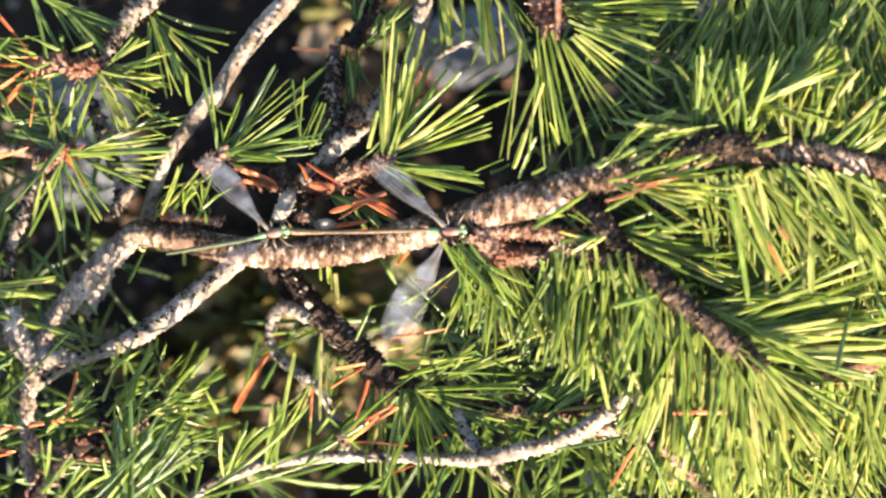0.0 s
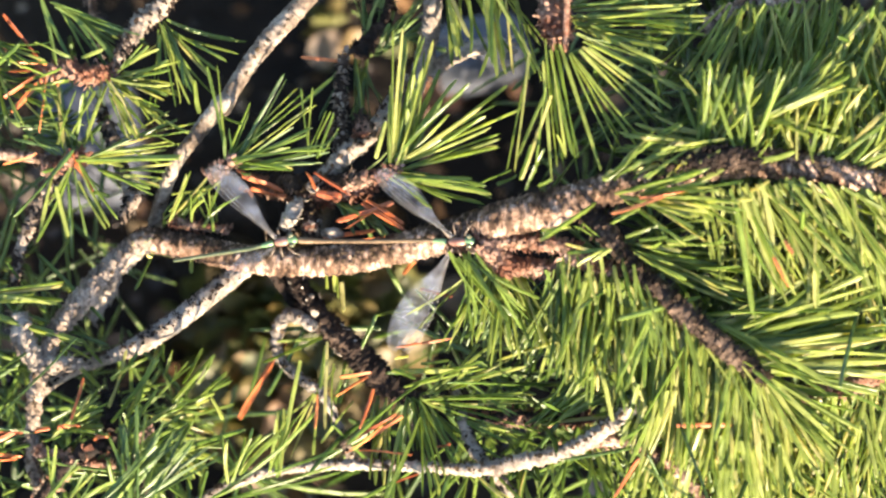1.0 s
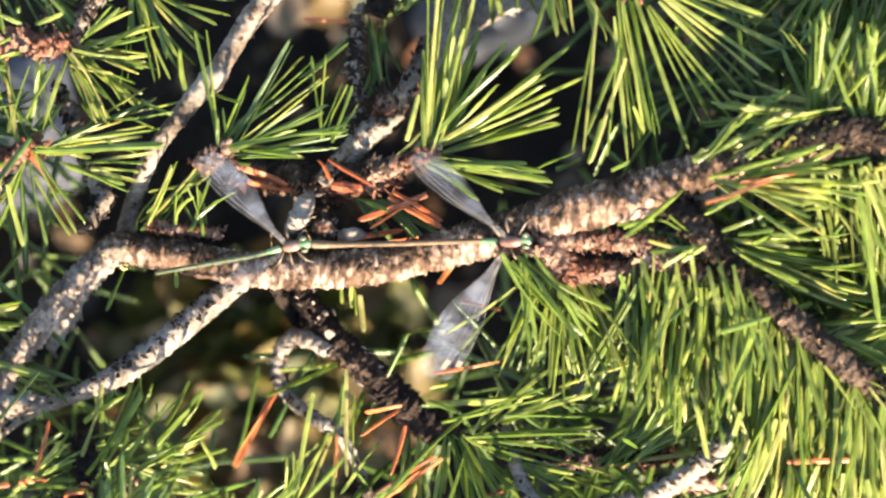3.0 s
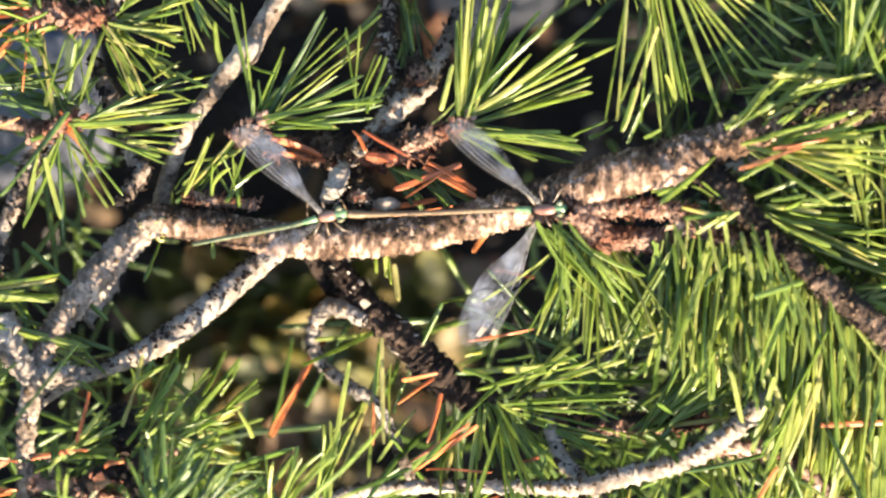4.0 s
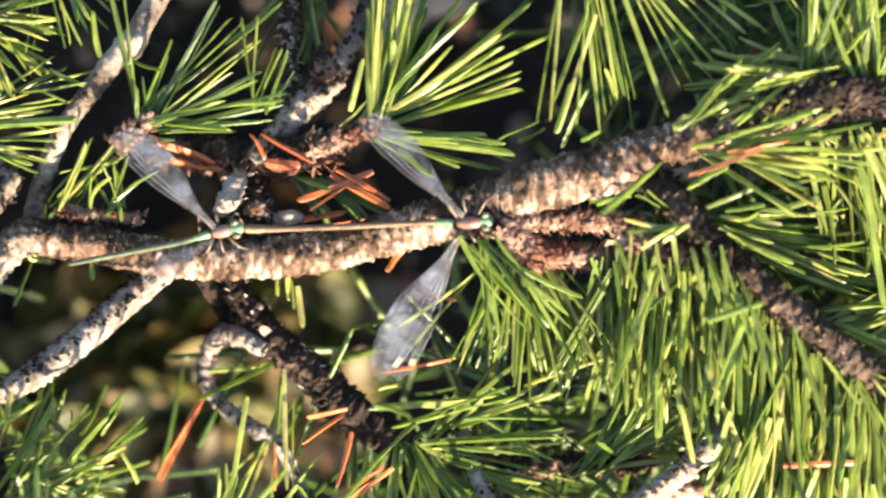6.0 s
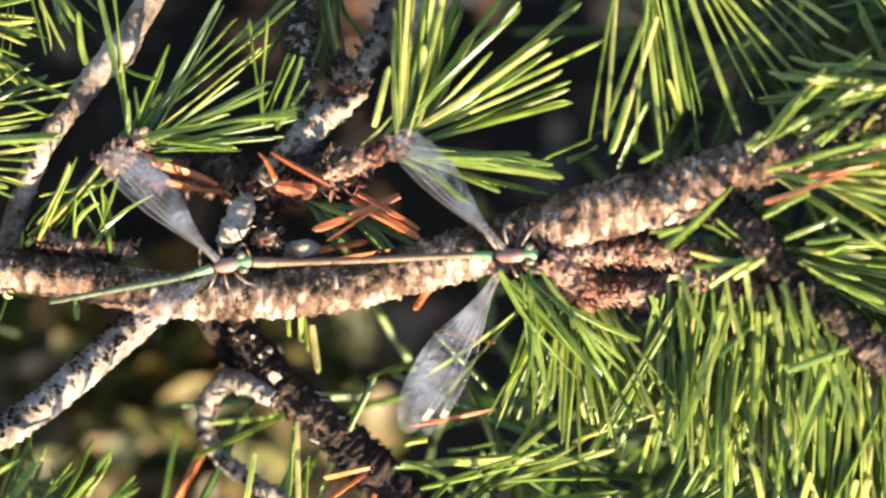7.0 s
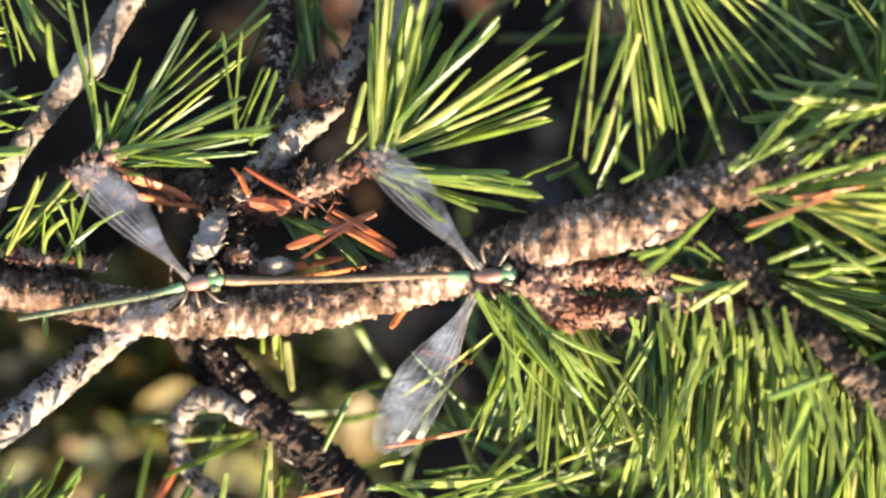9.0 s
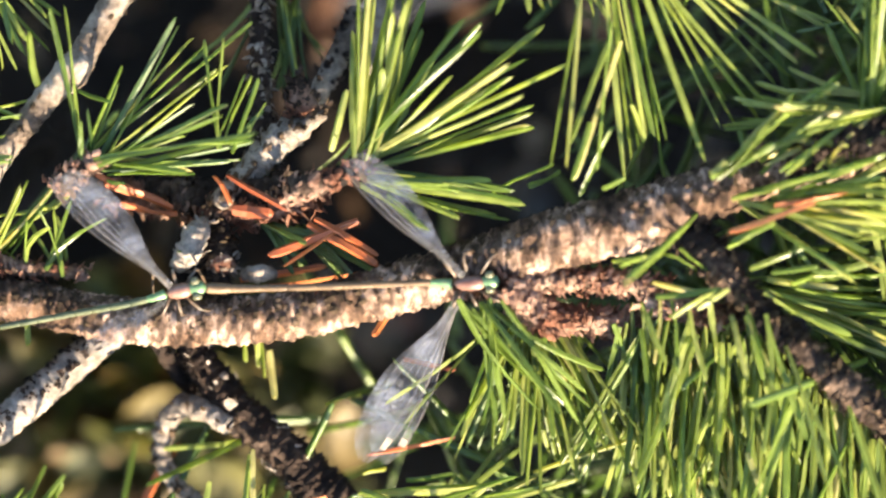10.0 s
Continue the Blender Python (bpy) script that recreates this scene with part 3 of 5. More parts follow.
def centre_tufts(b, s, g):
    # bud twig and the two-part tuft above the insects
    stem("side_twig", b, [(545, 335, -16, 10), (582, 302, -18, 15), (604, 280, -17, 17), (626, 262, -16, 16), (650, 248, -15, 10), (664, 240, -15, 6)], BARK_PALE, 0.3, 24, 110, 0.0013, BARK_BROWN, 31, "pale peeling side twig", (8, 35), True)
    stem("dry_bud", b, [(636, 262, -18, 10), (640, 240, -17, 15), (640, 222, -15, 14), (636, 206, -14, 6)], BARK_RED, 0.4, 16, 130, 0.0013, BARK_DARK, 32, "dry scaly brown bud", (15, 60))
    stem("side_twig", b, [(650, 250, -22, 13), (668, 215, -25, 12), (690, 180, -28, 12), (715, 130, -32, 11)], BARK_GREY, 0.25, 16, 60, 0.0013, BARK_DARK, 34, "grey twig in shade", (10, 50))
    stem("thin_twig", b, [(606, 95, -26, 8), (602, 150, -24, 10), (600, 220, -22, 10), (602, 290, -18, 11)], BARK_DARK, 0.35, 12, 120, 0.0014, BARK_GREY, 33)
    sh = shoot(b, [(620, 322, -4), (665, 312, -4), (700, 296, -4)], 13, seed=35, flake=120)
    fan(sh, MAT_GREEN, [(670, 305, -6), (700, 292, -4)], -88, -55, 215, 2, (-10, 25), 5.4, seed=11)
    fan(sh, MAT_GREEN, [(685, 298, -4), (708, 292, -3)], -55, -14, 205, 3, (-10, 30), 5.4, seed=12)
    fan(sh, MAT_GREEN, [(690, 305, -4), (712, 306, -3)], 2, 36, 165, 2, (-5, 30), 5.2, seed=13)
    one_needle(sh, MAT_YELLOW, 708, 292, 925, 190, -3, 4, 5)
    one_needle(sh, MAT_YELLOW, 704, 290, 903, 155, -3, 2, 6)
    one_needle(sh, MAT_YELLOW, 690, 292, 697, 48, -3, 8, 4.8)
    one_needle(sh, MAT_YELLOW, 694, 292, 708, 50, -4, 8, 4.8)
    one_needle(sh, MAT_YELLOW, 706, 300, 885, 261, -3, 3, 6)
    set_needles(sh, (MAT_GREEN, MAT_YELLOW, MAT_GREEN), -3, (0, 7), ((712, 300, 882, 262), (712, 302, 886, 246), (712, 300, 884, 233), (700, 290, 862, 205), (712, 296, 782, 174), (716, 280, 771, 180), (715, 270, 738, 185), (718, 262, 722, 190), (716, 285, 750, 236), (728, 275, 772, 190), (700, 290, 720, 75), (703, 292, 745, 60), (665, 280, 683, 214), (650, 300, 706, 250), (705, 300, 756, 100)), 4.8)
    set_needles(sh, (MAT_YELLOW, MAT_GREEN), -3, (0, 6), ((712, 290, 766, 70), (720, 265, 736, 130), (735, 240, 752, 90), (752, 228, 832, 146), (880, 326, 916, 315), (840, 332, 905, 300)), 4.8)
    set_needles(sh, (MAT_YELLOW, MAT_GREEN), -2, (2, 10), ((700, 312, 870, 345), (760, 315, 866, 342), (735, 325, 800, 358), (700, 312, 800, 330), (705, 310, 836, 318), (725, 330, 765, 365), (690, 315, 760, 362), (700, 311, 790, 322), (720, 318, 850, 338)), 4.8)
    set_needles(sh, (MAT_YELLOW, MAT_GREEN), -3, (0, 7), ((698, 292, 735, 95), (702, 292, 752, 120), (706, 292, 768, 150), (695, 290, 708, 120), (690, 288, 690, 150), (708, 290, 800, 205), (706, 286, 742, 150)), 4.8)
    # rusty needles caught on the twig
    rust = stem("shoot", b, [(480, 318, -31, 12), (540, 328, -22, 14), (620, 322, -13, 14)], BARK_DARK, 0.35, 14, 200, 0.0018, BARK_DARK, 37)
    for x0, y0, x1, y1, w in ((695, 358, 596, 398, 6.5), (640, 360, 718, 403, 6.5), (648, 354, 716, 396, 5), (555, 305, 622, 344, 6), (500, 340, 425, 308, 6), (505, 346, 440, 338, 6), (560, 342, 604, 348, 8), (690, 362, 610, 404, 5), (570, 420, 665, 408, 5), (600, 428, 700, 418, 4), (735, 462, 712, 486, 5), (490, 332, 415, 300, 4), (540, 305, 560, 335, 5)):
        low = -23 if x1 < 450 else -12 if y0 < 350 else -20 if y0 > 405 else -9
        one_needle(rust, MAT_RUST, x0, y0, x1, y1, low, low + 2, w, "dead_needle")
    set_needles(rust, (MAT_GREEN,), -13, (0, 2), ((500, 386, 520, 362), (506, 392, 526, 372)), 4.0)
    fan(rust, MAT_DEEP, [(570, 350, -17), (660, 370, -17)], 20, 60, 90, 8, (-10, 30), seed=14)
    # small pale chips resting on the stem
    stem("chip", b, [(502, 404, -17, 8), (512, 386, -14, 14), (522, 366, -14, 13), (531, 352, -16, 5)], BARK_PALE, 0.3, 10, 20, 0.0012, BARK_GREY, 41, "pale bark chip")
    stem("chip", b, [(570, 414, -14, 6), (588, 412, -12, 10), (606, 414, -14, 5)], BARK_GREY, 0.3, 10, 0, seed=42, label="pale bark chip")
    stem("bud", b, [(538, 404, -15, 6), (548, 402, -14, 12), (560, 402, -15, 6)], BARK_RED, 0.3, 12, 20, 0.0012, BARK_GREY, 44, "round tan bud")
    stem("stub", b, [(552, 345, -21, 11), (547, 375, -18, 13), (546, 400, -16, 13), (545, 430, -14, 9)], BARK_DARK, 0.4, 14, 120, 0.0015, BARK_BROWN, 46, "dark stub of a broken twig")
    stem("scaly_shoot", b, [(440, 322, -34, 9), (500, 332, -29, 13), (580, 344, -18, 14), (650, 330, -13, 12)], BARK_RED, 0.4, 14, 320, 0.0022, BARK_RED, 47, "ragged reddish bud scales")
    # dark tuft left of it
    sh = shoot(b, [(370, 310, -12), (398, 292, -12), (408, 284, -12)], 12, seed=43, flake=100)
    fan(sh, MAT_GREEN, [(395, 290, -12), (408, 284, -12)], -82, -42, 190, 2, (-15, 30), 4.2, seed=15)
    fan(sh, MAT_GREEN, [(398, 292, -12), (412, 288, -12)], -42, -4, 190, 3, (-15, 30), 4.2, seed=16)
    fan(sh, MAT_GREEN, [(400, 292, -12), (412, 290, -12)], 4, 20, 130, 1, (-5, 20), seed=17)
    one_needle(sh, MAT_GREEN, 548, 275, 528, 155, -9, -6, 4)
    one_needle(sh, MAT_GREEN, 545, 275, 552, 152, -9, -6, 4)
    one_needle(sh, MAT_GREEN, 560, 280, 592, 200, -9, -6, 4)
    one_needle(sh, MAT_GREEN, 440, 250, 590, 140, -12, -8, 4)
    set_needles(sh, (MAT_GREEN, MAT_GREEN, MAT_DEEP), -12, (0, 6), ((412, 290, 503, 129), (418, 290, 508, 138), (415, 288, 546, 184), (422, 288, 561, 184), (546, 265, 580, 195), (555, 265, 584, 195), (560, 272, 597, 232), (565, 275, 600, 226), (430, 292, 585, 262), (440, 298, 585, 268), (440, 290, 572, 284), (420, 295, 560, 287), (410, 285, 408, 225), (402, 280, 442, 180), (398, 290, 395, 240), (410, 290, 520, 225), (400, 285, 440, 200), (425, 300, 520, 300), (425, 306, 443, 313), (395, 205, 430, 222)), 4.2)
    # little tuft in the fork
    sh = shoot(b, [(300, 392, -23), (330, 398, -22), (400, 408, -20)], 9, BARK, 45, 60)
    fan(sh, MAT_YELLOW, [(285, 386, -23), (310, 394, -22)], -62, -22, 120, 2, (-10, 35), 4.4, seed=18)
    fan(sh, MAT_GREEN, [(330, 396, -22), (390, 402, -20)], -110, -60, 90, 3, (-10, 35), seed=19)
    set_needles(sh, (MAT_YELLOW, MAT_GREEN), -23, (0, 5), ((290, 395, 370, 322), (286, 388, 386, 318), (300, 392, 360, 330), (310, 396, 352, 340), (320, 342, 372, 330), (295, 375, 330, 340), (300, 370, 340, 398), (345, 350, 365, 395), (372, 345, 386, 392), (300, 345, 350, 338), (285, 382, 312, 346)), 3.8)
    one_needle(g, MAT_YELLOW, 352, 200, 342, 140, -10, -8, 7)
    one_needle(g, MAT_YELLOW, 338, 452, 334, 484, -20, -20, 5)


def floret_branch():
    b = thing("pine_branch", at(800, 430, 6), "side branch with rusty bud scales and hanging green needles", "pine branch")
    s = stem("twig", b, [(790, 432, -4, 8), (850, 430, -2, 10), (910, 428, 0, 11), (970, 432, 1, 11), (1020, 440, 2, 9)], BARK, 0.34, 16, 420, 0.0015, BARK_RED, 51, "rusty scaly twig")
    d = stem("shoot", b, [(850, 436, 2, 10), (878, 458, -2, 14), (900, 470, -4, 13), (930, 472, -5, 9), (965, 478, -5, 11), (990, 480, -5, 6)], BARK_RED, 0.4, 16, 520, 0.0018, BARK_RED, 53, "rusty bud scales")
    fan(d, MAT_YELLOW, [(850, 470, -9), (880, 480, -9), (930, 478, -9)], 52, 118, 165, 12, (-25, 30), 4.6, seed=21, lean=-40)
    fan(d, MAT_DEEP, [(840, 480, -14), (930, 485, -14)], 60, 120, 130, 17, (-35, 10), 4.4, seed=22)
    fan(s, MAT_GREEN, [(800, 450, 3), (840, 450, 3)], 50, 85, 150, 9, (-20, 15), seed=23)
    set_needles(d, (MAT_GREEN, MAT_YELLOW), -8, (0, 6), ((860, 485, 808, 581), (868, 480, 855, 592), (880, 485, 872, 622), (885, 480, 890, 662), (895, 485, 900, 604), (900, 485, 961, 602), (905, 490, 976, 622), (910, 490, 986, 642), (915, 490, 951, 604), (920, 488, 1001, 622), (890, 490, 870, 652), (880, 490, 864, 642), (870, 490, 840, 602), (845, 470, 812, 560), (930, 485, 1010, 590)), 5.0)
    one_needle(s, MAT_RUST, 745, 512, 800, 528, -16, -14, 4, "dead_needle")
    one_needle(s, MAT_RUST, 800, 600, 700, 616, -18, -14, 3.4, "dead_needle")
    one_needle(d, MAT_YELLOW, 880, 640, 1000, 600, -10, -4, 4)
    # mass of drooping needles in front
    sh = stem("shoot", b, [(1000, 452, 0, 14), (1060, 470, 1, 15), (1130, 500, 2, 14), (1190, 545, 2, 10)], BARK, 0.3, 14, 160, 0.0016, BARK_RED, 55)
    fan(sh, MAT_YELLOW, [(990, 458, 1), (1050, 475, 3), (1110, 490, 5)], 70, 112, 215, 22, (-22, -3), 5.2, seed=24, lean=-10)
    fan(sh, MAT_YELLOW, [(1080, 490, 7), (1190, 545, 9)], 55, 100, 230, 20, (-22, -3), 5.4, seed=25)
    fan(sh, MAT_GREEN, [(960, 470, 0), (1150, 540, 0)], 60, 115, 200, 27, (-30, 10), 4.8, seed=26)
    return b


def dark_shoot():
    b = thing("pine_branch", at(1030, 370, 14), "leafy dark shoot with long drooping yellow-green needles", "pine branch")
    # BARK_DARK also carries the shade of the needles in front
    s = stem("shoot", b, [(1018, 346, 0, 20), (1040, 374, 4, 20), (1066, 406, 9, 18), (1095, 442, 12, 15), (1150, 500, 13, 14), (1215, 560, 14, 17), (1280, 615, 14, 17), (1330, 652, 12, 13), (1352, 672, 8, 7)], BARK_DARK, 0.35, 20, 380, 0.0017, BARK_BROWN, 61, "brown shoot bristling with scales, bark darkened for the needles' shade")
    fan(s, MAT_YELLOW, [(1230, 560, 7), (1300, 610, 7), (1345, 650, 6)], -14, 6, 265, 30, (-10, 10), 6.4, seed=31)
    fan(s, MAT_YELLOW, [(1340, 660, 5), (1355, 672, 4)], 18, 62, 190, 20, (-20, 0), 6.0, seed=32)
    fan(s, MAT_YELLOW, [(1180, 560, 11), (1270, 630, 8), (1340, 670, 8)], 78, 108, 235, 44, (-22, -3), 5.4, seed=33)
    fan(s, MAT_GREEN, [(1110, 430, 4), (1200, 500, 2)], 4, 32, 190, 18, (-5, 10), 5.4, seed=34)
    fan(s, MAT_GREEN, [(1120, 480, 7), (1230, 590, 3)], 70, 100, 230, 24, (-25, 0), 5.0, seed=35)
    set_needles(s, (MAT_YELLOW,), 10, (-10, -1), ((1050, 490, 983, 652), (1040, 480, 1005, 602), (1030, 500, 1015, 592), (1065, 500, 1040, 642), (1075, 500, 1070, 662), (1085, 500, 1080, 622), (1100, 540, 1110, 642), (1110, 500, 1150, 602), (1120, 510, 1140, 622), (1145, 530, 1190, 642), (1150, 520, 1221, 622), (1160, 560, 1200, 642), (1105, 560, 1140, 652), (1100, 620, 1161, 766), (1150, 620, 1196, 702), (1195, 690, 1140, 842), (1180, 690, 1150, 802), (1130, 680, 1094, 792), (1140, 720, 1114, 802), (1060, 650, 1086, 746), (1085, 660, 1111, 722), (1140, 545, 1186, 622)), 6.4)
    set_needles(s, (MAT_YELLOW,), 7, (-7, 3), ((1345, 665, 1451, 836), (1350, 670, 1431, 822), (1350, 665, 1446, 792), (1355, 662, 1471, 786), (1360, 668, 1526, 762), (1360, 665, 1431, 706), (1365, 680, 1501, 742), (1330, 640, 1580, 600), (1340, 650, 1580, 640), (1340, 630, 1580, 570), (1320, 620, 1501, 560), (1310, 600, 1471, 590), (1345, 655, 1562, 655), (1350, 660, 1502, 669), (1300, 560, 1580, 545)), 7.2)
    set_needles(s, (MAT_YELLOW,), 9, (-10, -1), ((1200, 640, 1195, 762), (1215, 640, 1205, 802), (1235, 640, 1215, 822), (1255, 650, 1240, 802), (1270, 660, 1270, 822), (1285, 670, 1285, 882), (1300, 670, 1300, 802), (1315, 670, 1320, 852), (1330, 675, 1345, 842), (1240, 760, 1210, 872), (1275, 770, 1280, 882), (1310, 780, 1330, 882), (1225, 700, 1200, 872)), 7.0)
    fan(s, MAT_YELLOW, [(1090, 450, 16), (1200, 545, 14), (1330, 655, 10)], 20, 100, 170, 12, (0, 16), 5.0, seed=36)
    set_needles(s, (MAT_YELLOW, MAT_GREEN), 14, (-3, 3), ((1003, 447, 1077, 442), (1048, 462, 1082, 440), (1000, 432, 1060, 446), (1020, 470, 1062, 440), (957, 407, 1010, 402), (965, 412, 1004, 398), (1015, 402, 1050, 418), (1030, 396, 1062, 424), (990, 462, 1010, 520), (1006, 450, 1000, 520), (1020, 452, 1028, 530), (1040, 462, 1052, 540), (1062, 452, 1072, 520), (1085, 470, 1098, 540), (1100, 470, 1122, 540), (1120, 440, 1190, 470), (1125, 432, 1205, 446), (1140, 462, 1215, 492), (1130, 425, 1180, 420), (1120, 446, 1170, 480), (1150, 440, 1230, 458), (1160, 470, 1226, 512), (1175, 425, 1240, 432)), 4.4)
    one_needle(s, MAT_RUST, 1196, 752, 1294, 752, 9, 8, 5, "dead_needle")
    one_needle(s, MAT_RUST, 1130, 810, 1085, 880, 10, 10, 4, "dead_needle")
    return b


def right_needles(b, s):
    sh = stem("shoot", b, [(1180, 300, 14, 18), (1260, 280, 16, 20), (1330, 285, 16, 16)], BARK_DARK, 0.35, 16, 300, 0.002, BARK_DARK, 71)
    fan(sh, MAT_GREEN, [(1230, 285, 14), (1340, 285, 14)], -118, -62, 165, 30, (-20, 30), 4.8, seed=41)
    fan(sh, MAT_YELLOW, [(1210, 260, 15), (1300, 240, 15)], 150, 190, 130, 16, (-15, 20), 4.6, seed=42)
    fan(sh, MAT_YELLOW, [(1090, 350, 14), (1180, 340, 16)], -20, 30, 150, 16, (0, 30), 5.4, seed=43)
    set_needles(sh, (MAT_YELLOW, MAT_YELLOW, MAT_GREEN), 16, (0, 5), ((1070, 315, 1160, 230), (1075, 310, 1185, 225), (1090, 300, 1200, 215), (1150, 275, 1210, 265), (1145, 280, 1215, 290), (1085, 320, 1140, 250), (1120, 305, 1180, 250), (1066, 320, 1095, 300), (1100, 290, 1150, 240), (1070, 322, 1120, 280), (1110, 300, 1175, 270), (1130, 290, 1190, 262), (1082, 312, 1128, 262), (1140, 262, 1205, 222), (1064, 316, 1082, 302), (1096, 308, 1136, 284), (1120, 318, 1166, 268), (1080, 395, 1140, 360), (1105, 420, 1170, 400), (1085, 392, 1130, 368), (1190, 365, 1245, 352), (1210, 395, 1260, 385), (1200, 425, 1245, 418), (1150, 438, 1172, 432), (1250, 360, 1330, 352), (1320, 340, 1360, 322)), 4.8)
    set_needles(sh, (MAT_YELLOW, MAT_GREEN), 10, (0, 8), ((1325, 270, 1340, 205), (1332, 262, 1352, 190), (1330, 278, 1365, 225), (1370, 210, 1430, 245), (1380, 195, 1420, 240), (1270, 260, 1275, 190), (1282, 255, 1290, 180), (1240, 250, 1228, 180), (1300, 250, 1310, 190), (1500, 290, 1570, 255), (1505, 300, 1575, 240), (1480, 265, 1505, 235), (1440, 250, 1462, 205), (1400, 262, 1385, 225)), 5.6)
    one_needle(sh, MAT_YELLOW, 1318, 284, 1400, 296, 18, 20, 7, shape=3)
    fan(s, MAT_YELLOW, [(1290, 335, 17), (1400, 318, 16), (1560, 345, 16)], 38, 82, 220, 52, (-24, -2), 5.6, seed=44)
    fan(s, MAT_YELLOW, [(1240, 340, 10), (1400, 322, 9), (1560, 350, 9)], 30, 95, 210, 60, (-28, -4), 5.0, seed=45)
    for x0, y0, x1, y1 in ((1130, 352, 1212, 342), (1080, 378, 1175, 350), (1385, 425, 1395, 450), (1365, 455, 1390, 510)):
        one_needle(s, MAT_RUST, x0, y0, x1, y1, 20, 22, 4.6, "dead_needle")
    fan(s, MAT_YELLOW, [(1420, 290, 10), (1600, 320, 10)], -75, -30, 170, 32, (-10, 30), 5.2, seed=46)


def top_branches():
    b = thing("pine_branch", at(1000, -200, -14), "pine branch end with a broad fan of bright needles", "pine branch")
    stem("twig", b, [(1200, -420, -40, 26), (1080, -200, -26, 24), (1000, -60, -5, 20), (985, 0, 0, 18)], BARK, 0.3, 14, 60, seed=79)
    s = stem("shoot", b, [(985, -30, -2, 22), (980, 30, 2, 22), (990, 65, 3, 16)], BARK_RED, 0.4, 16, 300, 0.0022, BARK_RED, 81, "rusty shoot with pinkish bud scales")
    stem("stick", b, [(1003, -60, 8, 6), (1002, 30, 8, 6), (1000, 92, 8, 5)], BARK_RED, 0.15, 8, 0, seed=82)
    fan(s, MAT_YELLOW, [(955, 55, 2), (990, 75, 3)], 76, 112, 240, 1, (-25, 5), 4.8, seed=53)
    fan(s, MAT_YELLOW, [(990, 10, 2), (1020, 50, 2)], -14, 14, 235, 3, (-5, 30), 5.0, seed=54)
    fan(s, MAT_YELLOW, [(840, -60, -4), (900, -50, -6)], 58, 88, 190, 6, (-10, 25), 5.0, seed=55)
    set_needles(s, (MAT_GREEN, MAT_YELLOW, MAT_GREEN), 11, (-9, 2), ((1020, 60, 1195, 126), (1020, 60, 1215, 165), (1030, 75, 1219, 163), (1040, 85, 1190, 195), (1030, 85, 1174, 197), (1025, 90, 1150, 220), (1035, 95, 1163, 215), (1010, 95, 1136, 258), (1015, 100, 1125, 260), (1005, 95, 1101, 265), (1008, 100, 1085, 270), (1010, 110, 1096, 240)), 4.6)
    set_needles(s, (MAT_GREEN, MAT_YELLOW), 11, (-8, 3), ((990, 80, 1063, 304), (985, 90, 1026, 325), (980, 80, 1021, 281), (975, 100, 1010, 279), (972, 90, 1004, 279), (965, 70, 985, 300), (968, 100, 997, 299), (960, 110, 975, 322), (965, 150, 945, 310), (965, 165, 914, 281), (975, 170, 925, 320), (940, 100, 895, 305), (935, 95, 914, 306), (985, 240, 1001, 281), (940, 257, 919, 320), (963, 264, 928, 338), (975, 318, 954, 332)), 4.2)
    set_needles(s, (MAT_YELLOW, MAT_GREEN), 2, (0, 7), ((905, 40, 946, 131), (880, -10, 946, 125), (870, -20, 970, 160), (1015, 20, 1242, 8), (1010, 30, 1252, 25), (1020, 45, 1236, 40), (1015, 40, 1181, 76), (1020, 50, 1242, 61), (1020, 10, 1200, -5), (1030, 50, 1172, 79), (1040, 40, 1249, 32), (1020, 25, 1226, 52), (1030, 30, 1251, 62)), 4.6)
    b2 = thing("pine_branch", at(820, -260, -20), "upper pine twig with hanging needles above the main branch", "pine branch")
    t = stem("twig", b2, [(860, -380, -40, 16), (800, -150, -26, 15), (770, -60, -22, 14)], BARK, 0.3, 12, 60, seed=83)
    fan(t, MAT_YELLOW, [(770, -80, -20), (830, -60, -20)], 68, 105, 180, 8, (-20, 25), 5.0, seed=56)
    stem("pale_twig", b2, [(770, -60, -22, 14), (760, 60, -30, 16), (735, 150, -34, 15), (715, 200, -34, 12)], BARK_PALE, 0.2, 12, 40, seed=84)
    stem("pale_twig", b2, [(760, 130, -36, 12), (800, 98, -36, 13), (850, 78, -38, 13), (900, 76, -38, 11)], BARK_PALE, 0.2, 12, 40, seed=85)
    d = stem("shoot", b2, [(690, -40, -34, 12), (665, 50, -30, 14), (630, 95, -28, 16)], BARK_DARK, 0.4, 12, 160, 0.002, BARK_DARK, 86)
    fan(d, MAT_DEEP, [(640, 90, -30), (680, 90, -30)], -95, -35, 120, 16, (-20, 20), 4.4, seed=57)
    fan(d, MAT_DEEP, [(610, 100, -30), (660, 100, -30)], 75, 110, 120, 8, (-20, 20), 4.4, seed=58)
    one_needle(d, MAT_RUST, 605, 106, 530, 98, -28, -28, 4, "dead_needle")
    # upper right thicket
    b3 = thing("pine_branch", at(1440, -200, -20), "dense upper pine branch with short mottled needles", "pine branch")
    t = stem("twig", b3, [(1700, -330, -40, 22), (1560, -120, -26, 20), (1440, 0, -6, 18), (1330, 10, -6, 16), (1250, 45, -8, 15)], BARK, 0.3, 14, 200, 0.002, BARK_GREY, 87)
    fan(t, MAT_YELLOW, [(1290, 15, 2), (1480, 0, 2)], 70, 125, 165, 59, (-16, 12), 4.8, seed=59)
    fan(t, MAT_YELLOW, [(1330, 130, 11), (1520, 110, 11)], 60, 140, 150, 59, (-16, 12), 4.8, seed=60)
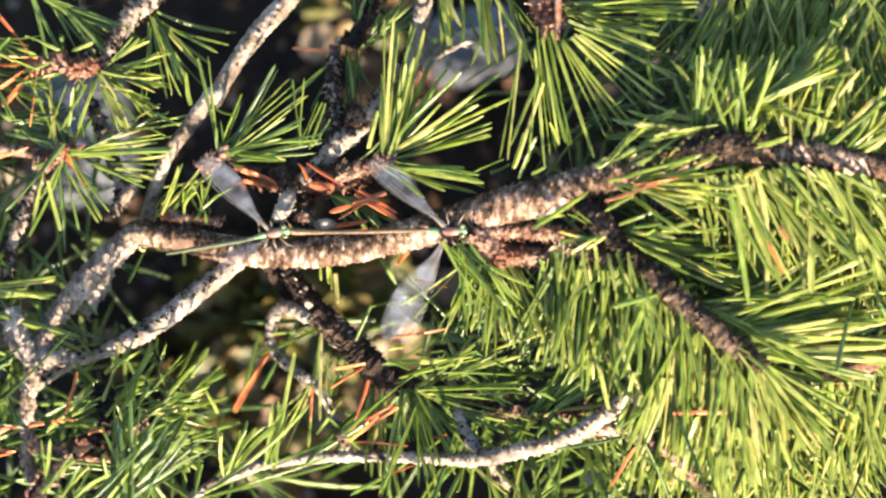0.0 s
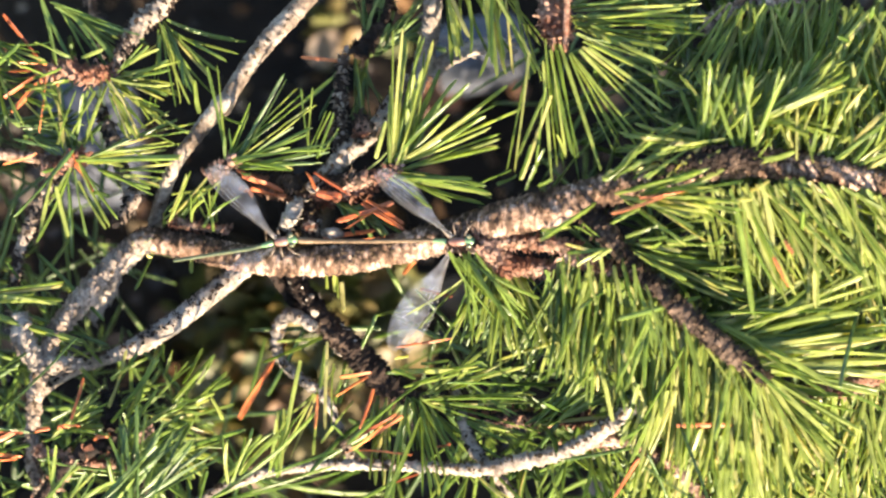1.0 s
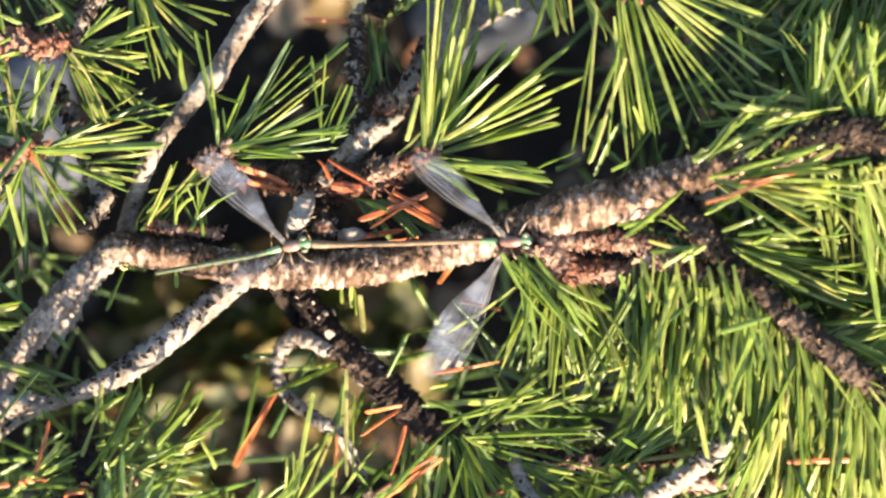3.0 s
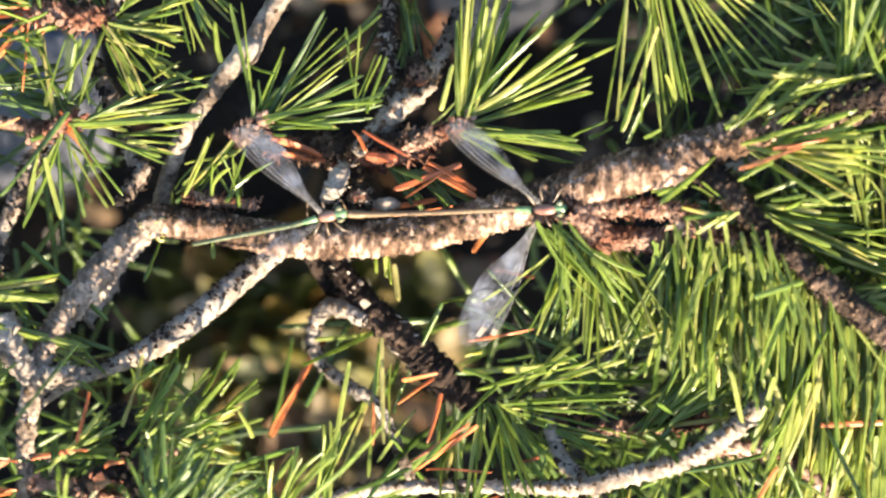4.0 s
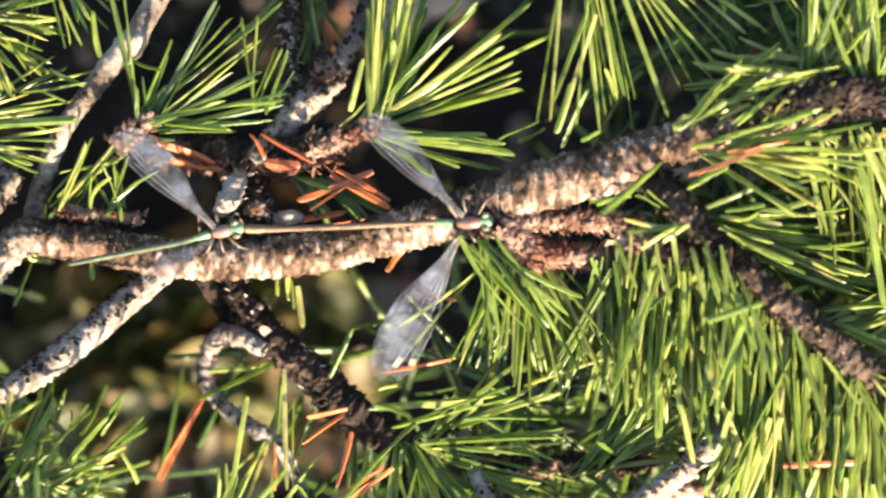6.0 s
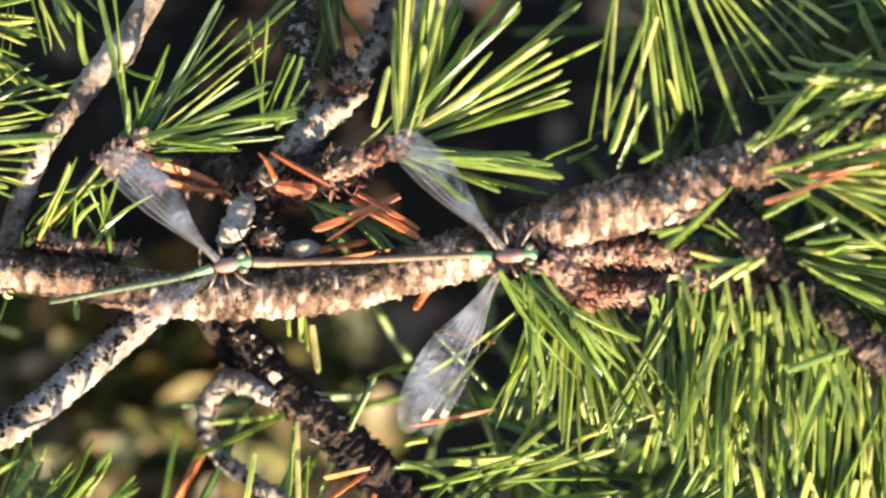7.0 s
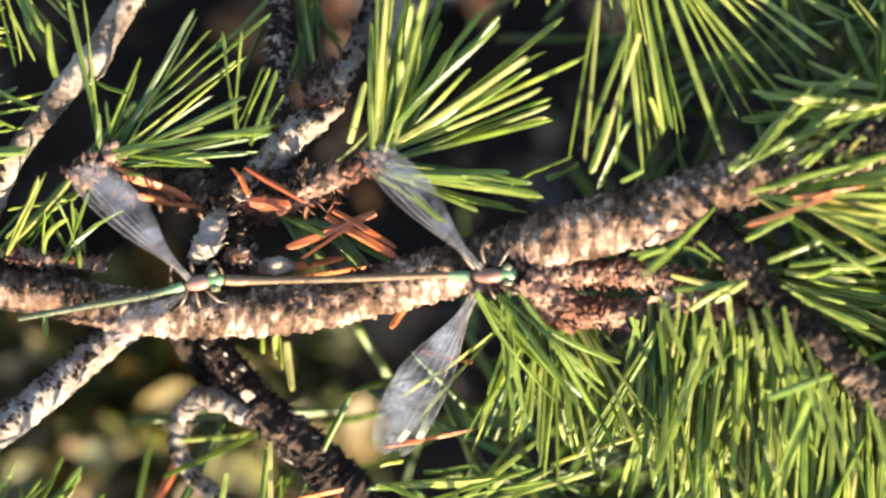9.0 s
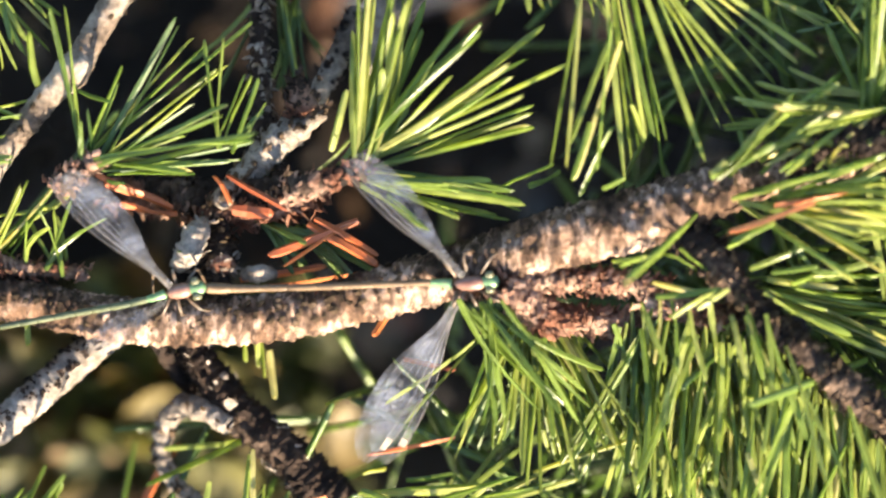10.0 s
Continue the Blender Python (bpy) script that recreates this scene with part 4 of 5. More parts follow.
    fan(t, MAT_YELLOW, [(1480, 10, 6), (1600, 40, 6)], 60, 130, 200, 49, (-16, 12), 5.2, seed=61)
    fan(t, MAT_YELLOW, [(1300, 230, 13), (1400, 190, 15)], -60, 0, 130, 30, (-15, 18), 5.0, seed=62)


def left_branches():
    b = thing("pine_branch", at(-60, 120, -22), "slender pine branch with red buds and sparse needles", "pine branch")
    stem("limb", b, [(-700, 420, -30, 24), (-200, 250, -28, 18), (20, 275, -24, 10), (110, 285, -22, 9)], BARK, 0.25, 12, 60, seed=90)
    t = stem("twig", b, [(330, -90, -20, 14), (288, 0, -20, 16), (245, 40, -20, 17), (212, 90, -20, 12), (198, 125, -21, 9), (140, 132, -22, 9)], BARK_GREY, 0.35, 14, 260, 0.0016, BARK_DARK, 91)
    fan(t, MAT_GREEN, [(272, 45, -20), (295, 35, -20)], 5, 95, 140, 9, (-20, 25), 3.6, seed=71)
    fan(t, MAT_YELLOW, [(180, 130, -20), (205, 140, -20)], -42, 62, 118, 11, (-15, 30), 4.8, seed=72)
    fan(t, MAT_DEEP, [(60, -10, -24), (140, 20, -24)], 20, 70, 150, 9, (-20, 20), 5.0, seed=73)
    set_needles(t, (MAT_YELLOW, MAT_GREEN), -19, (0, 6), ((200, 130, 262, 82), (205, 135, 320, 105), (210, 140, 275, 148), (200, 150, 280, 190), (195, 160, 240, 210), (190, 165, 215, 235), (175, 170, 150, 240), (165, 160, 120, 235), (215, 125, 275, 130), (185, 150, 140, 262), (190, 160, 250, 175), (140, 100, 180, 90), (205, 128, 250, 75), (195, 170, 225, 245), (120, 100, 60, 70), (110, 140, 40, 160), (130, 160, 100, 240), (150, 175, 160, 255), (290, 60, 345, 150), (300, 50, 400, 110), (305, 60, 420, 98), (280, 60, 276, 130)), 4.2)
    r = stem("shoot", b, [(195, 125, -21, 8), (150, 132, -20, 14), (115, 120, -21, 9), (75, 125, -22, 8)], BARK_RED, 0.4, 14, 200, 0.002, BARK_RED, 92, "red bud cluster")
    for x0, y0, x1, y1, w in ((80, 125, 0, 170, 7), (78, 112, 15, 106, 4), (78, 120, 10, 125, 4), (72, 112, 0, 20, 6), (75, 135, 66, 235, 4), (70, 140, 15, 198, 6), (85, 128, 100, 150, 5), (60, 270, 0, 292, 4)):
        one_needle(r, MAT_RUST, x0, y0, x1, y1, -20, -18, w, "dead_needle")
    stem("thin_twig", b, [(148, -60, -42, 6), (158, 40, -42, 7), (166, 92, -42, 4)], BARK, 0.3, 10, 40, seed=93)
    k = stem("shoot", b, [(80, 300, -20, 7), (120, 285, -20, 10), (140, 275, -20, 9)], BARK_RED, 0.4, 12, 100, 0.002, BARK_RED, 94)
    fan(k, MAT_GREEN, [(125, 285, -19), (145, 280, -19)], -32, 38, 185, 3, (-15, 30), 4.6, seed=74)
    fan(k, MAT_GREEN, [(110, 290, -20), (140, 285, -19)], 58, 100, 125, 2, (-15, 20), 5.0, seed=75)
    fan(k, MAT_GREEN, [(110, 270, -20), (140, 270, -20)], -110, -55, 130, 3, (-15, 30), 4.8, seed=76)
    fan(k, MAT_DEEP, [(10, 210, -24), (60, 250, -24)], -20, 35, 100, 8, (-15, 20), 5.0, seed=77)
    set_needles(k, (MAT_GREEN, MAT_YELLOW), -19, (0, 6), ((150, 276, 262, 240), (160, 276, 300, 248), (165, 280, 292, 262), (150, 287, 266, 281), (160, 272, 318, 257), (250, 240, 336, 232), (260, 235, 346, 214), (290, 212, 332, 236), (265, 235, 306, 250), (210, 262, 286, 290), (170, 300, 270, 344), (180, 305, 263, 337), (180, 300, 281, 330), (200, 302, 292, 299), (215, 310, 286, 312), (220, 300, 302, 289), (230, 318, 282, 331)), 4.2)
    set_needles(k, (MAT_GREEN, MAT_DEEP), -19, (-3, 3), ((128, 300, 146, 420), (135, 320, 181, 408), (95, 330, 116, 420), (90, 310, 65, 410), (155, 340, 192, 346), (140, 252, 190, 205), (145, 255, 180, 210), (130, 245, 110, 215), (98, 255, 110, 205), (160, 240, 175, 263), (205, 215, 226, 246), (210, 200, 231, 240), (20, 245, 105, 262), (10, 205, 30, 225)), 4.4)
    for x0, y0, x1, y1 in ((130, 290, 165, 335), (120, 262, 138, 292)):
        one_needle(k, MAT_RUST, x0, y0, x1, y1, -18, -16, 8, "bud_scale")
    stem("scaly_twig", b, [(95, 300, -22, 8), (70, 350, -22, 11), (50, 395, -23, 11), (28, 445, -24, 9), (20, 500, -24, 8)], BARK_GREY, 0.35, 14, 160, 0.0016, BARK_DARK, 95)
    stem("scaly_twig", b, [(170, 190, -24, 7), (188, 228, -23, 11), (205, 275, -22, 11), (222, 330, -20, 10), (232, 355, -18, 12), (208, 392, -18, 10)], BARK_GREY, 0.35, 14, 140, 0.0016, BARK_DARK, 96)
    fan(t, MAT_GREEN, [(-30, 60, -22), (0, 160, -22)], -10, 70, 120, 12, (-15, 25), 4.4, seed=78)
    # bright near needles from outside
    n = thing("pine_branch", at(-110, 560, 4), "near pine shoot with long bright needles", "pine branch")
    ns = stem("shoot", n, [(-800, 820, -50, 14), (-300, 640, -36, 12), (-90, 560, -28, 10)], BARK_DARK, 0.3, 12, 80, 0.0018, BARK_RED, 97)
    set_needles(ns, (MAT_YELLOW,), -18, (0, 4), ((-90, 530, 112, 498), (-95, 535, 108, 504), (-90, 530, 110, 534), (-80, 515, 100, 532), (30, 520, 108, 532), (-90, 532, 60, 520), (-90, 540, 152, 606), (-95, 545, 146, 612), (20, 565, 160, 636), (-60, 552, 80, 590), (-90, 545, 40, 572)), 6.4)
    set_needles(ns, (MAT_GREEN,), -24, (-3, 3), ((-80, 590, 42, 688), (-70, 640, 30, 740), (-80, 600, 20, 640), (90, 606, 176, 692), (140, 600, 176, 648)), 5.6)
    stem("pale_twig", b, [(30, 555, -19, 14), (38, 600, -18, 20), (62, 640, -17, 17), (110, 648, -16, 13), (138, 642, -16, 7)], BARK_PALE, 0.35, 14, 60, 0.002, BARK_GREY, 98)


def lower_branches():
    b = thing("pine_branch", at(150, 1000, -10), "low pine branch with dense green needle tufts", "pine branch")
    t = stem("limb", b, [(-500, 1500, -40, 26), (-100, 1100, -24, 20), (60, 900, -14, 14), (150, 800, -12, 14), (260, 770, -14, 12)], BARK_DARK, 0.3, 14, 200, 0.002, BARK_RED, 101)
    t2 = stem("shoot", b, [(190, 700, -14, 12), (200, 740, -12, 16), (212, 800, -12, 16), (250, 860, -12, 12)], BARK_DARK, 0.35, 14, 200, 0.002, BARK_DARK, 102)
    fan(t, MAT_GREEN, [(200, 740, -28), (270, 745, -30)], -78, -18, 150, 3, (-20, 12), 4.8, seed=91)
    fan(t, MAT_GREEN, [(250, 740, -32), (310, 745, -32)], -25, 22, 110, 5, (-20, 12), 4.8, seed=92)
    fan(t, MAT_GREEN, [(280, 790, -12), (330, 800, -12)], -40, 60, 75, 12, (-20, 45), 4.6, seed=93)
    fan(t, MAT_GREEN, [(90, 770, -14), (110, 760, -14)], -62, 4, 100, 10, (-15, 30), 4.6, seed=94)
    fan(t2, MAT_GREEN, [(190, 720, -8), (230, 860, -4)], -75, -35, 130, 8, (-5, 20), 5.6, seed=95)
    fan(t2, MAT_DEEP, [(170, 900, 7), (260, 900, 7)], -85, -30, 170, 14, (-5, 15), 5.2, seed=96)
    fan(t2, MAT_GREEN, [(80, 880, 10), (140, 900, 10)], -100, -50, 90, 4, (0, 30), 5.0, seed=97)
    fan(t2, MAT_GREEN, [(330, 900, 14), (390, 880, 14)], -32, -2, 240, 2, (-5, 15), 4.8, seed=98)
    fan(t2, MAT_GREEN, [(400, 860, -4), (420, 840, -4)], -95, -40, 100, 4, (-15, 20), 4.6, seed=99)
    fan(t2, MAT_GREEN, [(470, 830, -20), (500, 850, -20)], -85, -50, 120, 5, (-15, 20), 4.4, seed=100)
    for x0, y0, x1, y1, w in ((-20, 770, 40, 762, 5), (-20, 785, 30, 770, 6), (-20, 805, 36, 812, 6), (-20, 816, 30, 818, 5), (60, 765, 86, 758, 5), (165, 780, 192, 768, 7), (100, 758, 140, 750, 5), (145, 670, 125, 745, 4)):
        one_needle(t, MAT_RUST, x0, y0, x1, y1, -10, -8, w, "dead_needle")
    c = stem("dry_bud", b, [(60, 800, -18, 8), (120, 815, -17, 10), (200, 830, -17, 7)], BARK_RED, 0.4, 14, 90, 0.002, BARK_RED, 103, "reddish dry bud scales")
    set_needles(t, (MAT_GREEN,), -32, (0, 5), ((228, 705, 225, 620), (318, 682, 356, 618), (310, 702, 379, 632), (345, 682, 376, 640), (300, 716, 351, 655), (350, 703, 398, 662), (352, 706, 403, 668), (345, 716, 376, 698), (285, 672, 300, 620), (305, 672, 310, 650), (285, 642, 280, 606), (210, 699, 291, 680), (215, 713, 266, 690), (300, 725, 346, 726), (320, 731, 351, 736), (320, 741, 339, 743), (280, 752, 338, 752), (300, 781, 371, 778), (390, 746, 370, 705)), 4.4)
    one_needle(t, MAT_YELLOW, 195, 673, 261, 632, -6, -6, 7)
    # the pale twig along the bottom
    b2 = thing("pine_branch", at(430, 850, -20), "pale knobbly twig running low with needle tufts", "pine branch")
    p = stem("twig", b2, [(100, 1100, -44, 12), (330, 905, -36, 8), (440, 850, -30, 7), (520, 832, -26, 8), (620, 825, -22, 9), (740, 828, -16, 9), (850, 832, -10, 11), (920, 818, -7, 13), (1000, 800, -4, 13), (1060, 768, -4, 13), (1120, 722, -5, 12), (1180, 660, -6, 9)], BARK_PALE, 0.4, 20, 420, 0.0014, BARK_BROWN, 105, "pale knobbly twig", (20, 80), True)
    stem("side_twig", b2, [(1000, 795, -10, 10), (1080, 782, -8, 10), (1140, 795, -8, 10), (1190, 825, -8, 10), (1260, 900, -8, 9)], BARK, 0.3, 14, 100, 0.0016, BARK_RED, 106)
    stem("side_twig", b2, [(800, 680, -22, 9), (818, 740, -20, 10), (835, 790, -18, 11), (868, 832, -14, 11), (910, 880, -14, 10)], BARK_PALE, 0.3, 14, 80, 0.0016, BARK_DARK, 107)
    stem("side_twig", b2, [(830, 735, -22, 9), (900, 742, -20, 12), (980, 745, -18, 12), (1040, 742, -16, 9)], BARK_DARK, 0.4, 14, 160, 0.002, BARK_RED, 108)
    fan(p, MAT_GREEN, [(930, 760, -12), (990, 745, -12)], -55, -18, 150, 10, (-15, 20), 4.6, seed=111)
    fan(p, MAT_GREEN, [(830, 835, -14), (950, 830, -14)], 35, 110, 110, 9, (-20, 25), 4.6, seed=112)
    fan(p, MAT_GREEN, [(980, 800, -12), (1100, 795, -12)], 40, 110, 120, 10, (-20, 25), 4.6, seed=113)
    fan(p, MAT_DEEP, [(780, 640, -20), (860, 640, -20)], 5, 60, 150, 6, (-30, 10), 4.6, seed=114)
    # lower right
    b3 = thing("pine_branch", at(1500, 690, -6), "lower pine branch thick with drooping needles", "pine branch")
    q = stem("twig", b3, [(1900, 620, -30, 18), (1600, 655, -10, 16), (1520, 680, -6, 16), (1440, 695, -8, 12), (1360, 740, -10, 9)], BARK_RED, 0.35, 16, 300, 0.002, BARK_RED, 109, "rusty scaly twig")
    fan(q, MAT_YELLOW, [(1440, 700, -6), (1600, 670, -6)], 55, 115, 190, 59, (-26, 2), 5.0, seed=115)
    fan(q, MAT_YELLOW, [(1150, 720, -6), (1400, 730, -8)], 65, 115, 180, 59, (-26, 2), 5.0, seed=116)
    fan(q, MAT_YELLOW, [(1200, 800, -14), (1560, 800, -14)], 30, 140, 150, 59, (-26, 2), 4.8, seed=117)
    fan(q, MAT_YELLOW, [(1380, 420, -10), (1560, 430, -10)], 50, 100, 210, 40, (-26, 2), 5.0, seed=118)


def deep_foliage():
    """Boughs behind and below, and unseen boughs added on the sunny side to shade the soil."""
    local = lambda *rows: [tuple(at(*r)) for r in rows]
    # the mass from (770, 730) is added to shade the soil behind it
    for rows, n, seed, label in ((((1050, 560, -45), (1300, 500, -45), (1600, 450, -45)), 420, 1, "inner pine needles with shade put into their dark green"), (((1200, 120, -50), (1400, 90, -50), (1650, 120, -50)), 420, 2, "inner pine needles with shade put into their dark green"), (((1150, 780, -50), (1300, 770, -50), (1600, 780, -50)), 330, 3, "inner pine needles with shade put into their dark green"), (((770, 730, -55), (850, 770, -55), (900, 690, -55)), 70, 6, "inner pine needles with shade put into their dark green"), (((-60, 120, -60), (60, 420, -60), (-40, 700, -60)), 130, 4, "sparse inner pine needles with shade put into their colour"), (((60, 850, -50), (180, 870, -50), (300, 900, -50)), 200, 5, "inner pine needles with shade put into their dark green")):
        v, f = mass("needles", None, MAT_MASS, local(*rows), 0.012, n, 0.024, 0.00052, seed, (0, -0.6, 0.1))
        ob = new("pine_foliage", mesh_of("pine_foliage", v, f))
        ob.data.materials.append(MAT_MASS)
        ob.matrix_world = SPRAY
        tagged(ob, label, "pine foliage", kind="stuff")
    rng = random.Random(8)
    # added out of view, only to keep sun off the soil
    for k, (x, y, z) in enumerate(((-0.34, -0.30, 0.05), (0.36, -0.25, 0.05), (-0.09, -0.175, 0.04), (-0.03, -0.175, 0.036), (0.03, -0.17, 0.036), (0.09, -0.175, 0.055), (0.15, -0.175, 0.055), (0.21, -0.17, 0.053))):
        ob = new("shade_bough")
        ob["base"] = (0, 0, 0)
        ob.matrix_world = Matrix.Translation((x, y, 0))
        tagged(ob, "unseen pine bough added to shade the soil", "pine bough", "low boughs on the sunny side")
        pts = [(0, 0, -0.01, 0.006), (0.005, 0.0, z * 0.6, 0.005), (0.0, 0.01, z * 1.3, 0.004), (0.01, 0.02, z * 1.6, 0.002)]
        part("stem", mesh_of("stem", *tube(pts, 8, 0.006, 0.2, 0.008)), BARK_DARK, ob)
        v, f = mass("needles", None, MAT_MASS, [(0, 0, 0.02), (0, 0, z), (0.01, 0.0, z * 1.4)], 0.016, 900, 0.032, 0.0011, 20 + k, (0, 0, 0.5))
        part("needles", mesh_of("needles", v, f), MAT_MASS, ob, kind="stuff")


# ---- the two damselflies, coupled in tandem ----
def insect_material(name, stops, rough, metal, scale=500.0):
    m, tree, b = material(name, rough, metal, 0.5)
    c = ramp(tree, noise_out(tree, scale, 4.0), stops)
    tree.links.new(c, b.inputs["Base Color"])
    relief(tree, b, noise_out(tree, scale * 4, 2.0), 0.2, 0.0002)
    return m


EMERALD = insect_material("emerald_cuticle", [(0.3, (0.05, 0.11, 0.045)), (0.62, (0.12, 0.21, 0.1)), (0.75, (0.22, 0.2, 0.11))], 0.45, 0.2)
BRONZE = insect_material("bronze_cuticle", [(0.3, (0.045, 0.026, 0.011)), (0.7, (0.12, 0.075, 0.035))], 0.5, 0.1)
PALE = insect_material("pale_cuticle", [(0.3, (0.1, 0.045, 0.032)), (0.7, (0.2, 0.11, 0.08))], 0.45, 0.0)
EYE = insect_material("eye_facets", [(0.3, (0.06, 0.05, 0.03)), (0.7, (0.12, 0.13, 0.07))], 0.2, 0.0, 3000.0)
OLIVE = insect_material("olive_cuticle", [(0.3, (0.03, 0.042, 0.02)), (0.7, (0.08, 0.09, 0.04))], 0.5, 0.1)
LEG = insect_material("leg_cuticle", [(0.3, (0.03, 0.02, 0.012)), (0.7, (0.12, 0.08, 0.05))], 0.4, 0.0)
VEIN = insect_material("wing_vein", [(0.3, (0.07, 0.06, 0.055)), (0.7, (0.18, 0.17, 0.16))], 0.55, 0.0)


def membrane_material():
    """Clear wing skin: half see-through, faintly creased, with a pale bluish bloom."""
    m, tree, b = material("wing_membrane", 0.3, 0, 0.25)
    b.inputs["Base Color"].default_value = (0.27, 0.31, 0.41, 1)
    clear = tree.nodes.new("ShaderNodeBsdfTransparent")
    mix, both = tree.nodes.new("ShaderNodeMixShader"), node(tree, "ShaderNodeMixShader", Fac=0.45)
    share = ramp(tree, noise_out(tree, 4.5, 4.0), [(0.36, (0.03, 0.03, 0.03)), (0.5, (0.11, 0.11, 0.11)), (0.66, (0.32, 0.32, 0.32))])
    crease = node(tree, "ShaderNodeMapping", Scale=(3.0, 26.0, 1.0))
    coords = tree.nodes.new("ShaderNodeTexCoord")
    tree.links.new(coords.outputs["Object"], crease.inputs["Vector"])
    folds = node(tree, "ShaderNodeTexNoise", Scale=1.0, Detail=3.0)
    tree.links.new(crease.outputs[0], folds.inputs["Vector"])
    cells = node(tree, "ShaderNodeTexVoronoi", Scale=38.0)
    tree.links.new(coords.outputs["Object"], cells.inputs["Vector"])
    height = blend(tree, 0.2, folds.outputs["Fac"], cells.outputs["Distance"])
    relief(tree, b, height, 0.3, 0.025)
    soft = node(tree, "ShaderNodeBsdfTranslucent", Color=(0.27, 0.31, 0.41, 1))
    tree.links.new(b.outputs[0], both.inputs[1])
    tree.links.new(soft.outputs[0], both.inputs[2])
    tree.links.new(share, mix.inputs[0])
    tree.links.new(clear.outputs[0], mix.inputs[1])
    tree.links.new(both.outputs[0], mix.inputs[2])
    tree.links.new(mix.outputs[0], tree.nodes["Material Output"].inputs["Surface"])
    return m


MEMBRANE = membrane_material()


def wing_edges(s):
    """Half widths before and behind the wing's axis at s along it, of a stalked rounded wing of unit length."""
    grow = min(1.0, max(0.0, (s - 0.1) / 0.5))
    grow = grow * grow * (3 - 2 * grow)
    tip = math.sqrt(max(0.0, 1 - max(0.0, (s - 0.66) / 0.34) ** 2.0))
    return (0.02 + 0.06 * grow) * tip, (0.02 + 0.12 * grow) * tip


def wing_meshes():
    n, m = 40, 6
    verts, faces = [], []
    for i in range(n + 1):
        s = i / n
        up, low = wing_edges(s)
        for j in range(m + 1):
            y = up - (up + low) * j / m
            verts.append((s, y, 0.006 * math.sin(j * 2.4) * min(1, s * 3)))
    w = m + 1
    for i in range(n):
        for j in range(m):
            faces.append((i * w + j, i * w + j + 1, (i + 1) * w + j + 1, (i + 1) * w + j))
    skin = (verts, faces)
    vv, vf = [], []

    def vein(points, r):
        a, f = tube([(x, y, z, r) for x, y, z in points], 4, 0.03, 0, 1.0, 0.0)
        k = len(vv)
        vv.extend(a)
        vf.extend([tuple(i + k for i in q) for q in f])

    for share in (0.0, 0.17, 0.34, 0.52, 0.7, 0.86, 1.0):
        pts = []
        for i in range(0, 13):
            s = i / 12 * 0.99
            up, low = wing_edges(s)
            pts.append((s, up - (up + low) * share, 0.003))
        vein(pts, 0.0018 if share in (0.0, 0.17) else 0.0006)
    for i in range(9, 30, 4):
        s = i / 30
        up, low = wing_edges(s)
        vein([(s, up, 0.003), (s + 0.004, (up - low) / 2, 0.003), (s + 0.012, -low, 0.003)], 0.0005)
    up, low = wing_edges(0.86)
    mark = ([(0.83, up * 1.05, 0.004), (0.9, up * 0.9, 0.004), (0.9, up * 0.45, 0.004), (0.83, up * 0.55, 0.004), (0.83, up * 1.05, -0.002), (0.9, up * 0.9, -0.002), (0.9, up * 0.45, -0.002), (0.83, up * 0.55, -0.002)], [(0, 1, 2, 3), (7, 6, 5, 4), (0, 4, 5, 1), (1, 5, 6, 2), (2, 6, 7, 3), (3, 7, 4, 0)])
    return skin, (vv, vf), mark


SKIN, VEINS, MARK = wing_meshes()
WING_SKIN, WING_VEINS, WING_MARK = mesh_of("wing", *SKIN), mesh_of("veins", *VEINS), mesh_of("wing_spot", *MARK, False)
for me, mat in ((WING_SKIN, MEMBRANE), (WING_VEINS, VEIN), (WING_MARK, LEG)):
    me.materials.append(mat)


def ball(centre, axis, size, seed=0, seg=14):
    """A smooth body along axis with half sizes size: verts, faces."""
    x = Vector(axis).normalized()
    y = x.orthogonal().normalized()
    z = x.cross(y)
    c = Vector(centre)
    rows, around = 10, seg
    pts = []
    for i in range(rows + 1):
        s = -1 + 2 * i / rows
        r = math.sqrt(max(0.0, 1 - abs(s) ** 2.3)) * (1 - 0.12 * s)
        pts.append((*(c + x * s * size[0]), max(r * size[1], 1e-6)))
    return tube(pts, around, 0.0002, 0, 1.0, 0.0)


def wing_pose(base, foot, tip, hang):
    """Pose of a wing from its foot to its tip; hang: degrees by which its blade is turned round its axis."""
    x = (tip - foot).normalized()
    out = Vector((0, 0, 1))
    y = out.cross(x).normalized()
    z = x.cross(y)
    m = Matrix((x, y, z)).transposed().to_4x4() @ pose(0, 0, 0, hang, 0, 0)
    m.translation = foot - base
    return m


WINGS = []


